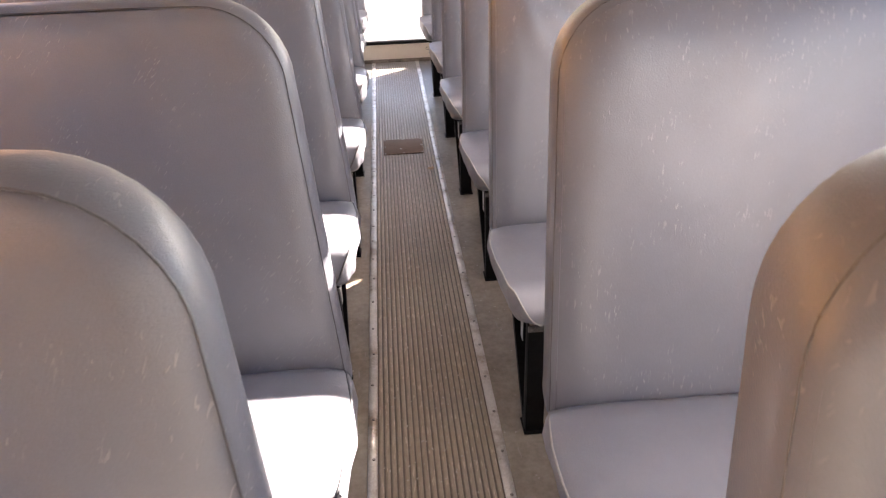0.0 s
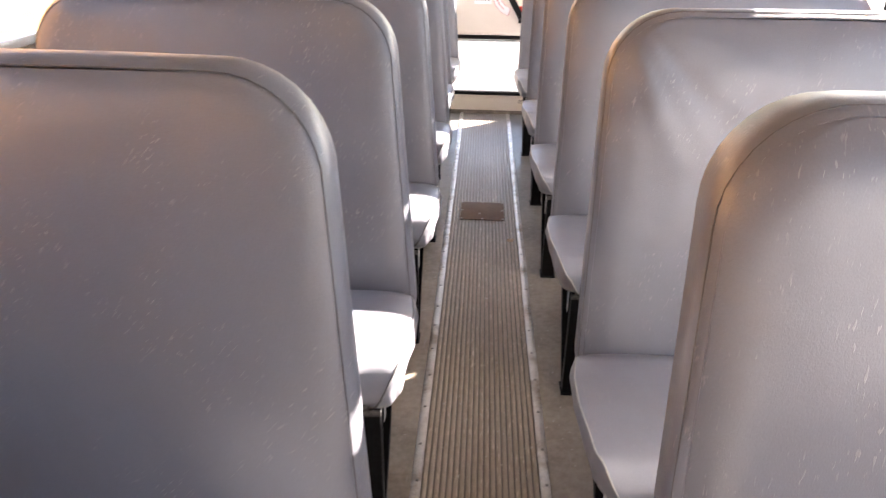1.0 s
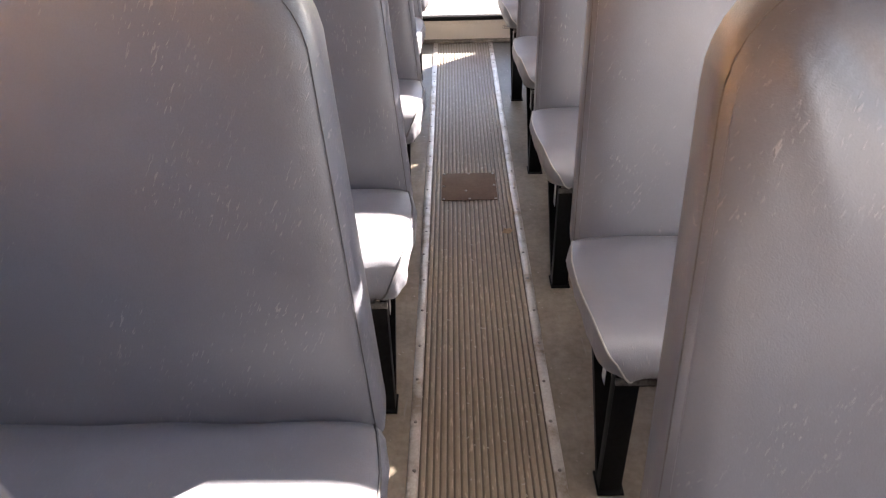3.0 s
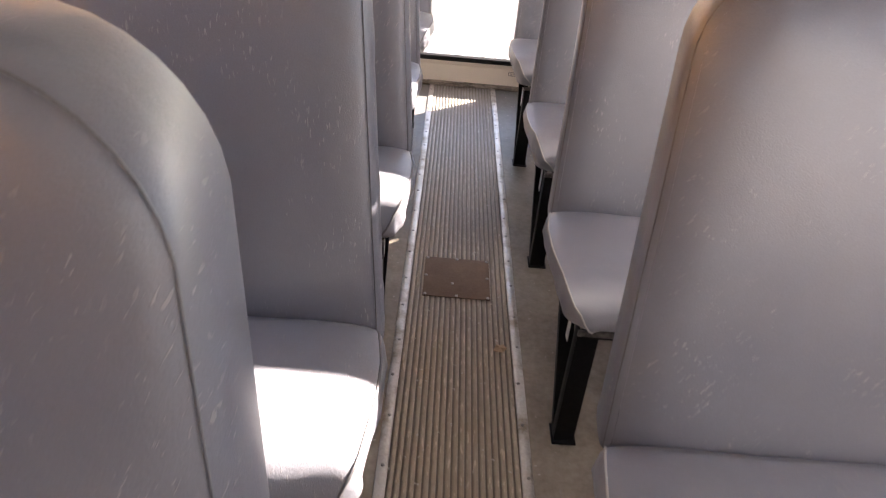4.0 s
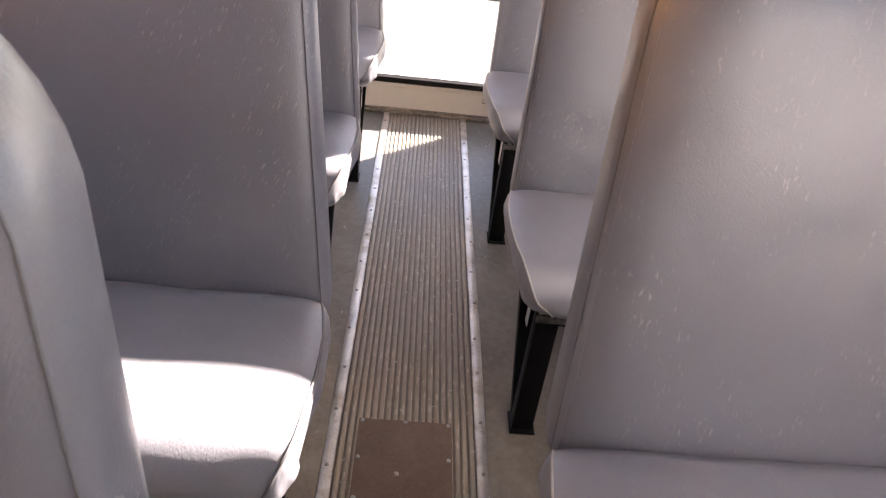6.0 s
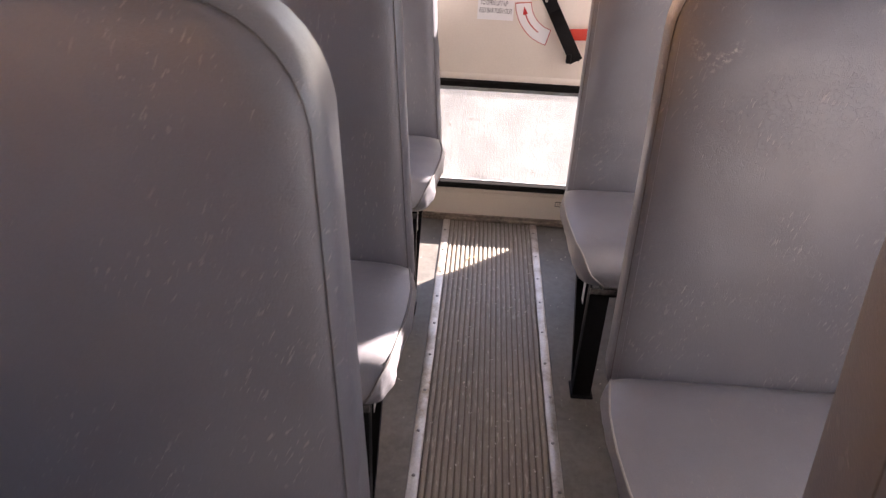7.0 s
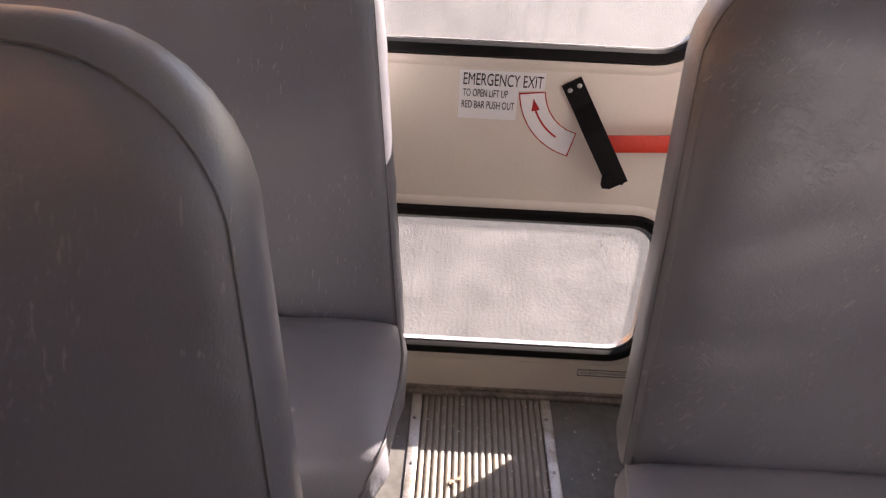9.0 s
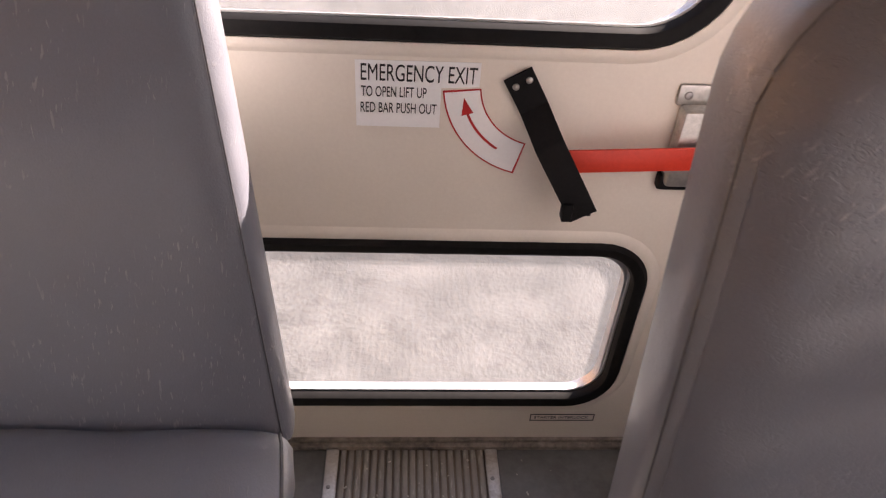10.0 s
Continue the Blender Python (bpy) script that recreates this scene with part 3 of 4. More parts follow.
# ---- emergency door ----
door = tagged(empty("door_rear", pose(0, 0, 0)), "cream steel rear emergency door with two windows, closed", "door", kind="structure")
LOWER = rounded(-0.345, 0.345, 0.146, 0.487, 0.068, 9)
UPPER = rounded(-0.352, 0.352, 0.836, 1.42, 0.095, 9)
outer = rounded(-0.452, 0.452, 0.012, 1.512, 0.03, 4)
part("door_panel", plate(outer, [LOWER, UPPER], back_place, 0.026), CREAM, door, "cream painted door panel", smooth=False)
for loop in (LOWER, UPPER):
    # pressed lip round the opening, then the seal and the glass
    lip = [(0.021, 0.0005), (0.022, -0.0045), (0.028, -0.0055), (0.036, -0.003), (0.042, 0.0005)]
    part("pressed_lip", rings_mesh([[(x, REAR + d, z) for x, z in offset(loop, w)] for w, d in lip]), CREAM, door)
    part("window_seal", gasket(loop, REAR), GASKET, door, "black rubber window seal")
    part("window_rim", rings_mesh([[(x, REAR + d, z) for x, z in offset(loop, w)] for w, d in ((-0.002, 0.0085), (-0.0065, 0.009), (-0.0065, 0.0108), (-0.002, 0.0109))]), ALUMINIUM, door, "bright outer window rim")
    part("outer_frame", rings_mesh([[(x, REAR + d, z) for x, z in offset(loop, w)] for w, d in ((0.004, 0.0155), (-0.008, 0.0165), (-0.0095, 0.024), (-0.0095, 0.034), (0.004, 0.036))]), ALUMINIUM, door, "pale outer window frame").location.z -= 0.012
    bm = bmesh.new()
    a = [bm.verts.new((x, REAR + 0.011, z)) for x, z in offset(loop, 0.002)]
    b = [bm.verts.new((x, REAR + 0.015, z)) for x, z in offset(loop, 0.002)]
    bm.faces.new(a)
    bm.faces.new(b)
    for i in range(len(a)):
        bm.faces.new((a[i - 1], a[i], b[i], b[i - 1]))
    part("pane", bm, DUSTY, door, "dusty window glass").visible_shadow = False

for side in (-1, 1):
    win = tagged(empty("window_rear", pose(side * 0.736, REAR, 0)), "fixed rear corner window with black rubber seal", "window", "rear windows", "structure")
    hole = rounded(-0.264, 0.264, 0.80, 1.42, 0.05, 6)
    part("window_seal", gasket(hole, 0.0), GASKET, win, "black rubber window seal")
    pane = part("pane", box((-0.268, 0.030, 0.795), (0.268, 0.034, 1.425)), GLASS, win)
    pane.visible_shadow = False

# latch box at the edge of the door
bm = box((0.328, REAR - 0.006, 0.742), (0.446, REAR, 0.772), 0.004)
add_box(bm, (0.335, REAR - 0.030, 0.628), (0.446, REAR, 0.744), 0.006)
latch = part("latch_box", bm, ZINC, door, "worn zinc latch box")
for z, x in ((0.757, 0.342), (0.757, 0.43)):
    part("screw", disc(bmesh.new(), (x, REAR - 0.006, z), (0, -1, 0), 0.006, 0.003), SCREW, latch)
part("latch_keeper", box((0.330, REAR - 0.018, 0.616), (0.446, REAR, 0.640), 0.004), BLACK_BAR, door, "black latch keeper")

# red release bar
bm = box((0.168, REAR - 0.046, 0.664), (0.45, REAR - 0.041, 0.698), 0.0015)
bmesh.ops.rotate(bm, verts=bm.verts, cent=(0.3, REAR, 0.679), matrix=Matrix.Rotation(radians(-3.0), 3, "Y"))
part("release_bar", bm, RED_PAINT, door, "flat red release bar")

# bent black guard strap over the red bar, fixed at its upper end
strap_top, strap_low = Vector((0.1135, 0.779)), Vector((0.218, 0.602))
along = (strap_low - strap_top).normalized()
across = Vector((-along.y, along.x))
length = (strap_low - strap_top).length
bm = bmesh.new()
rows = []
for s, d in ((0.0, 0.004), (0.045, 0.004), (0.052, 0.006), (0.085, 0.052), (0.092, 0.055), (length, 0.062)):
    c = strap_top + along * s
    rows.append([bm.verts.new((c.x + across.x * w, REAR - d - e, c.y + across.y * w)) for w, e in ((-0.0195, 0), (0.0195, 0), (0.0195, 0.004), (-0.0195, 0.004))])
for a, b in zip(rows, rows[1:]):
    for k in range(4):
        bm.faces.new((a[k - 1], a[k], b[k], b[k - 1]))
bm.faces.new(rows[0])
bm.faces.new(rows[-1])
strap = part("guard_strap", bm, BLACK_BAR, door, "bent black steel guard strap")
for w in (-0.009, 0.010):
    c = strap_top + along * 0.014 + across * w
    part("screw", disc(bmesh.new(), (c.x, REAR - 0.008, c.y), (0, -1, 0), 0.0048, 0.003), ZINC, strap, "bright screw head")
c = strap_top + along * (length - 0.02) - across * 0.017
part("strap_tab", box((c.x - 0.006, REAR - 0.07, c.y - 0.016), (c.x + 0.008, REAR - 0.052, c.y + 0.012), 0.002), BLACK_BAR, strap)
low = strap_low - along * 0.012
part("strap_foot", box((low.x - 0.004, REAR - 0.066, low.y - 0.01), (low.x + 0.016, REAR, low.y + 0.008), 0.002), BLACK_BAR, strap)


# notices on the door
def flat_sheet(loop, depth):
    bm = bmesh.new()
    a = [bm.verts.new((x, REAR - depth, z)) for x, z in loop]
    b = [bm.verts.new((x, REAR - 0.0004, z)) for x, z in loop]
    bm.faces.new(a)
    for i in range(len(a)):
        bm.faces.new((a[i - 1], a[i], b[i], b[i - 1]))
    return bm


sign = tagged(empty("exit_notice", pose(0, 0, 0)), "white sticker with black emergency exit instructions on the door", "sign")
part("sticker", flat_sheet([(-0.092, 0.697), (0.018, 0.697), (0.018, 0.754), (0.067, 0.757), (0.067, 0.790), (-0.092, 0.789)], 0.001), STICKER, sign, "white sticker", smooth=False)
for words, x, z, size, wide in (("EMERGENCY EXIT", -0.085, 0.7625, 0.0325, 0.148), ("TO OPEN LIFT UP", -0.085, 0.7405, 0.0205, 0.084), ("RED BAR PUSH OUT", -0.086, 0.7180, 0.0205, 0.099)):
    text_mesh("lettering", words, size, INK, sign, pose(x, REAR - 0.0014, z, 90, 0.6, 0), wide)

arrow = tagged(empty("arrow_notice", pose(0, 0, 0)), "white curved sticker with red outline and arrow", "sign")


def arc_point(r, a):
    return (0.158 + r * math.cos(radians(a)), 0.763 + r * math.sin(radians(a)))


def arc_strip(r0, r1, a0, a1, depth, n=14):
    inner = [arc_point(r0, a0 + (a1 - a0) * k / n) for k in range(n + 1)]
    outer_arc = [arc_point(r1, a0 + (a1 - a0) * k / n) for k in range(n + 1)]
    bm = bmesh.new()
    a = [bm.verts.new((x, REAR - depth, z)) for x, z in inner]
    b = [bm.verts.new((x, REAR - depth, z)) for x, z in outer_arc]
    for i in range(n):
        bm.faces.new((a[i], a[i + 1], b[i + 1], b[i]))
    return bm


part("sticker", arc_strip(0.090, 0.138, 186, 256, 0.0008), STICKER, arrow, "white curved sticker", smooth=False)
for r0, r1, a0, a1 in ((0.0885, 0.0905, 186, 256), (0.1365, 0.1385, 186, 256), (0.0885, 0.1385, 185, 186.3), (0.0885, 0.1385, 255.2, 256.4), (0.111, 0.1145, 203, 238)):
    part("outline", arc_strip(r0, r1, a0, a1, 0.0013), RED_INK, arrow, "red printed line", smooth=False)
tip, l, r = arc_point(0.112, 191), arc_point(0.105, 204), arc_point(0.121, 203)
bm = bmesh.new()
bm.faces.new([bm.verts.new((x, REAR - 0.0013, z)) for x, z in (tip, l, r)])
part("arrow_head", bm, RED_INK, arrow, "red arrow head", smooth=False)

tag = tagged(empty("starter_label", pose(0, 0, 0)), "small framed beige label under the lower window", "label")
for lo, hi in (((0.222, 0.074), (0.346, 0.0756)), ((0.222, 0.0914), (0.346, 0.093)), ((0.222, 0.0756), (0.2236, 0.0914)), ((0.3444, 0.0756), (0.346, 0.0914))):
    part("border", box((lo[0], REAR - 0.0012, lo[1]), (hi[0], REAR - 0.0002, hi[1])), INK, tag, smooth=False)
text_mesh("lettering", "STARTER INTERLOCK", 0.0105, INK, tag, pose(0.230, REAR - 0.0008, 0.0798, 90, 0, 0), 0.105)

# red window latches on the posts beside the exit windows
for side in (-1, 1):
    thing = tagged(empty("window_latch", pose(side * (HALF - 0.004), POST0 + (0.02 if side > 0 else -0.04), 0.88)), "red orange emergency window latch on cream rods", "latch", "window latches")
    x0, x1 = sorted((side * -0.035, 0.0))
    bm = box((x0, -0.035, 0.105), (x1, 0.045, 0.33), 0.012)
    part("handle", bm, ORANGE, thing, "red orange plastic grip")
    for y in (-0.02, 0.02):
        part("rod", tube([(side * -0.017, y, -0.08), (side * -0.017, y, 0.12)], 0.011, 10), CREAM, thing, "cream painted rod")
    b = part("bracket", box((min(0, side * -0.02), 0.05, -0.09), (max(0, side * -0.02), 0.09, 0.33), 0.004), GASKET, thing, "dark bracket")
    part("screw", disc(bmesh.new(), (side * -0.02, 0.07, 0.06), (-side, 0, 0), 0.009, 0.003), ZINC, b)

# ---- hatch plate on the aisle ----
hatch = tagged(empty("floor_plate", pose(-0.006, 3.257, 0)), "brown steel cover plate screwed onto the ribbed aisle", "plate")
part("sheet", box((-0.097, -0.101, 0.0005), (0.097, 0.101, 0.0042), 0.0012), PLATE_STEEL, hatch)
for x, y in ((-0.09, 0.094), (0, 0.095), (0.09, 0.094), (-0.091, 0), (0.09, 0.004), (-0.09, -0.094), (0, -0.094), (0.09, -0.094), (-0.012, -0.035)):
    part("screw", disc(bmesh.new(), (x, y, 0.0042), (0, 0, 1), 0.005, 0.0025), ZINC, hatch)

# crumbs and grit trodden into the aisle
rng = random.Random(11)
verts, faces = [], []
for k in range(700):
    x = rng.uniform(-0.14, 0.14) if k % 3 else rng.choice((-1, 1)) * rng.uniform(0.17, 0.3)
    y, r, a = rng.uniform(0.9, 4.93), rng.uniform(0.0008, 0.0022), rng.uniform(0, 6.28)
    z, q = (0.0016 if abs(x) < 0.145 else 0.0004), len(verts)
    long = rng.uniform(1.0, 3.2)
    for u, w in ((-1, -0.6), (1, -0.7), (0.9, 0.6), (-0.8, 0.7)):
        verts.append((x + r * (u * math.cos(a) - w * long * math.sin(a)), y + r * (u * math.sin(a) + w * long * math.cos(a)), z))
    verts.append((x, y, z + r * 0.8))
    faces += [(q, q + 1, q + 4), (q + 1, q + 2, q + 4), (q + 2, q + 3, q + 4), (q + 3, q, q + 4), (q, q + 3, q + 2, q + 1)]
me = bpy.data.meshes.new("floor_crumbs")
me.from_pydata(verts, [], faces)
me.materials.append(CRUMB)
tagged(new("floor_crumbs", me), "pale crumbs and grit scattered on the aisle floor", "debris", kind="stuff")

# dry leaf scraps
def leaf_scrap(size, seed, m, label):
    bm = bmesh.new()
    rnd = random.Random(seed)
    n = 9
    rim = []
    for k in range(n):
        a, r = math.tau * k / n, size * rnd.uniform(0.6, 1.1)
        rim.append(bm.verts.new((r * math.cos(a), 0.8 * r * math.sin(a), 0.001 + size * rnd.uniform(0.0, 0.45))))
    mid = bm.verts.new((0, 0, size * 0.35))
    for k in range(n):
        bm.faces.new((rim[k], rim[(k + 1) % n], mid))
    ext = bmesh.ops.extrude_face_region(bm, geom=list(bm.faces))
    bmesh.ops.translate(bm, verts=[g for g in ext["geom"] if isinstance(g, bmesh.types.BMVert)], vec=(0, 0, 0.001))
    ob = tagged(part("dry_leaf", bm, LEAF, smooth=False), label, "leaf", "leaf scraps")
    ob.matrix_world = m


leaf_scrap(0.021, 3, pose(0.110, 2.948, 0.001, 0, 0, 20), "small crumpled dry brown leaf on the aisle floor")
leaf_scrap(0.009, 7, pose(-0.066, 4.690, 0.0014), "tiny rust brown leaf crumb near the door")
leaf_scrap(0.008, 8, pose(-0.048, 4.702, 0.0014, 0, 0, 70), "tiny rust brown leaf crumb near the door")


# ---- seats ----
def smoothstep(a, b, v):
    k = min(max((v - a) / (b - a), 0.0), 1.0)
    return k * k * (3 - 2 * k)


CUSHION_OUT = 1.122
OUT = 1.045  # window side of a seat, from the bus centre line


def cushion_profile(cut):
    """Side profile, from under the backrest over the top and round the front: y, z and how far the seam has left the aisle edge."""
    pts = [(0.006, 0.362, 0.020), (-0.007, 0.391, 0.010), (-0.018, 0.410, 0.003)]
    for y, z in ((-0.04, 0.421), (-0.08, 0.426), (-0.12, 0.429), (-0.16, 0.430), (-0.20, 0.430), (-0.24, 0.429), (-0.27, 0.427)):
        pts.append((y, z, 0.010 * smoothstep(-0.18, -0.31, y) - 0.016 * smoothstep(0.0, -0.14, y)))
    for a in range(80, -31, -10):
        pts.append((-0.295 - 0.075 * math.cos(radians(a)), 0.367 + 0.060 * math.sin(radians(a)), -0.006 + (cut + 0.006) * ((82 - a) / 112) ** 1.5))
    pts.append((-0.348, 0.328, cut + 0.005))
    return pts


TOP_POINTS = 10


def cushion_mesh(side, near, seed, dent, cut):
    prof = cushion_profile(cut)
    bm = bmesh.new()
    grid = []
    for i, (y, z, off) in enumerate(prof):
        row = []
        x0 = near + off
        for j in range(27):
            k = j / 26
            x = x0 + (CUSHION_OUT - x0) * k ** 2.0
            d = x - x0
            soft = math.exp(-d / 0.02)
            fold = 0.0
            front = smoothstep(-0.24, -0.34, y)
            if i < len(prof) - 1:
                fold = dent * front * math.exp(-d / 0.08) * noise.noise((x * 20, z * 26 + seed * 3.1, y * 14))
                fold += 0.003 * noise.noise((x * 9, y * 9, seed * 5.7))
            row.append(bm.verts.new((side * x, y + fold * 0.9 - 0.002 * front * soft, z - 0.009 * soft * (1 - front) + fold * 0.8)))
        grid.append(row)
    for a, b in zip(grid, grid[1:]):
        for j in range(26):
            bm.faces.new((a[j], a[j + 1], b[j + 1], b[j]))
    edge = [r[0].co.copy() for r in grid]
    # lower rim: along the aisle, then round the front corner
    rim = []
    n = len(edge) - TOP_POINTS
    for i, e in enumerate(edge):
        if i < TOP_POINTS:
            rim.append((near + 0.014 * smoothstep(0.0, -0.22, e.y) + max(prof[i][2], 0.0) * (i < 3), max(e.y, -0.34 + cut)))
        else:
            a = radians(180 + 90 * (i - TOP_POINTS + 1) / n)
            rim.append((near + cut + 0.005 + (cut - 0.009) * math.cos(a), -0.348 + cut + 0.005 + (cut - 0.006) * math.sin(a)))
    prev = [r[0] for r in grid]
    for k in (0.15, 0.4, 0.65, 0.85, 1.0):
        row = []
        for i, (e, (rx, ry)) in enumerate(zip(edge, rim)):
            high = smoothstep(0.33, 0.39, e.z)
            bulge = (0.011 if side > 0 else 0.017) * math.sin(math.pi * min(k, 0.9)) * high
            wrinkle = dent * 0.5 * high * math.sin(math.pi * k) * noise.noise((e.y * 40, k * 3, seed * 4.4))
            x = abs(e.x) + (rx - abs(e.x)) * k - bulge + wrinkle
            y = e.y + (ry - e.y) * k - bulge * smoothstep(-0.26, -0.34, e.y)
            row.append(bm.verts.new((side * x, y, e.z + (0.326 - e.z) * k)))
        for i in range(len(row) - 1):
            bm.faces.new((prev[i], prev[i + 1], row[i + 1], row[i]))
        prev = row
    # base and window side
    under = [bm.verts.new((side * CUSHION_OUT, v.co.y, 0.326)) for v in prev]
    for i in range(len(prev) - 1):
        bm.faces.new((prev[i], prev[i + 1], under[i + 1], under[i]))
        bm.faces.new((grid[i][-1], grid[i + 1][-1], under[i + 1], under[i]))
    bm.faces.new(grid[0] + [under[0], prev[0]])
    bmesh.ops.remove_doubles(bm, verts=bm.verts, dist=0.0005)
    return bm, edge


LEAN = 0.18


def back_outline(near, far, corner_x, corner_z, top):
    """Front outline of a backrest as (distance from centre, height), counter-clockwise."""
    pts = []
    for k in range(9):
        a = radians(90 * k / 8)
        pts.append((OUT - 0.142 + 0.13 * math.cos(a), top - 0.14 + 0.14 * math.sin(a)))
    for x in (0.8, 0.65, 0.5):
        pts.append((x, top + 0.002))
    for k in range(10):
        a = radians(90 * k / 9)
        pts.append((far + corner_x - corner_x * math.sin(a), top - corner_z + corner_z * math.cos(a)))
    for k in (0.25, 0.5, 0.75, 1.0):
        pts.append((far + (near - far) * k, top - corner_z + (0.362 - top + corner_z) * k))
    pts += [(0.4, 0.362), (0.65, 0.362), (0.9, 0.362), (OUT - 0.005, 0.362), (OUT - 0.008, 0.6), (OUT - 0.010, 0.78)]
    out = []
    for i, p in enumerate(pts):
        q = pts[(i + 1) % len(pts)]
        n = max(1, round(math.hypot(q[0] - p[0], q[1] - p[1]) / 0.03))
        out += [(p[0] + (q[0] - p[0]) * k / n, p[1] + (q[1] - p[1]) * k / n) for k in range(n)]
    return out


def crease(x, z):
    """Fan of slanting creases below the upper aisle corner of a slack cover."""
    u = math.hypot(x - 0.20, 1.09 - z)
    a = math.degrees(math.atan2(1.09 - z, x - 0.20))
    return (math.cos((a - 46) / 6.5) ** 3) * math.exp(-((a - 55) / 30) ** 2) * smoothstep(0.46, 0.18, u) * smoothstep(0.05, 0.11, u)


def back_mesh(side, outline, shape, seed, folds, slack, stout):
    near, far, corner_x, corner_z, top = shape
    specs = [(-0.008, -0.0005), (-0.005, 0.0025), (-0.001, 0.008), (0.003, 0.018), (0.004, 0.032), (0.003, 0.058), (0.000, 0.086), (-0.005, 0.106), (-0.025, 0.118)]
    if not stout:
        specs[5:] = [(0.002, 0.050), (-0.004, 0.067), (-0.013, 0.081), (-0.034, 0.090)]
    # the fronts on one side are stuffed rounder, with the seam farther back
    setback, roll = (0.015, 0.032) if side > 0 else (0.0, 0.017)
    specs = [(w, d + setback * smoothstep(0.05, 0.02, d)) for w, d in specs]
    rings = [[(side * x, (z - 0.4) * LEAN + d, z) for x, z in offset(outline, w)] for w, d in specs]
    # the boxing is puckered by its stitching
    pucker = 0.0016 if side > 0 else 0.0028
    for i in (2, 3, 4):
        rings[i] = [(x + pucker * noise.noise((x * 55, y * 30 + seed, z * 75)), y, z + 0.8 * pucker * noise.noise((z * 55, x * 75, seed))) for x, y, z in rings[i]]
    cover = rings_mesh(rings[7:], cap_last=True)
    bm = rings_mesh(rings[:8])
    # crowned front panel, inside the seam
    inset = 0.0085

    def bounds(z):
        zc = top - corner_z
        if z <= zc:
            lo = near + (far - near) * (z - 0.362) / (zc - 0.362) + inset
        else:
            lo = far + corner_x - (corner_x - inset) * math.sqrt(max(0.0, 1 - ((z - zc) / (corner_z - inset)) ** 2))
        zc = top - 0.14
        hi = OUT - 0.010 - inset if z <= zc else OUT - 0.142 + (0.13 - inset) * math.sqrt(max(0.0, 1 - ((z - zc) / (0.14 - inset)) ** 2))
        return lo, hi

    rows = []
    for j in range(81):
        k = 1 - (1 - j / 80) ** 1.4
        z = 0.365 + (top - inset - 0.365) * k
        lo, hi = bounds(z)
        row = []
        for i in range(57):
            q = i / 56
            x = lo + (hi - lo) * (q * q * (3 - 2 * q) * 0.6 + q * 0.4)
            gap = min(x - lo, hi - x, (top - inset - z) * 1.0)
            puff = setback - (0.0125 + setback) * (1 - math.exp(-gap / roll)) + 0.004 * noise.noise((x * 6, z * 6, seed * 2.3)) * smoothstep(0.0, 0.04, gap)
            puff += 0.0022 * noise.noise((x * 48, z * 48, seed * 7.7)) * math.exp(-gap / 0.022) * smoothstep(0.0, 0.008, gap)
            if folds:
                puff += folds * crease(x, z) * smoothstep(0.0, 0.03, gap)
            if slack:
                puff += slack * noise.noise((x * 4.5 + z * 3, z * 15 - x * 5, seed)) * smoothstep(0.0, 0.04, gap) * math.exp(-gap / 0.3)
            row.append(bm.verts.new((side * x, (z - 0.4) * LEAN + puff, z)))
        rows.append(row)
    for a, b in zip(rows, rows[1:]):
        for i in range(56):
            bm.faces.new((a[i], a[i + 1], b[i + 1], b[i]))
    return bm, cover


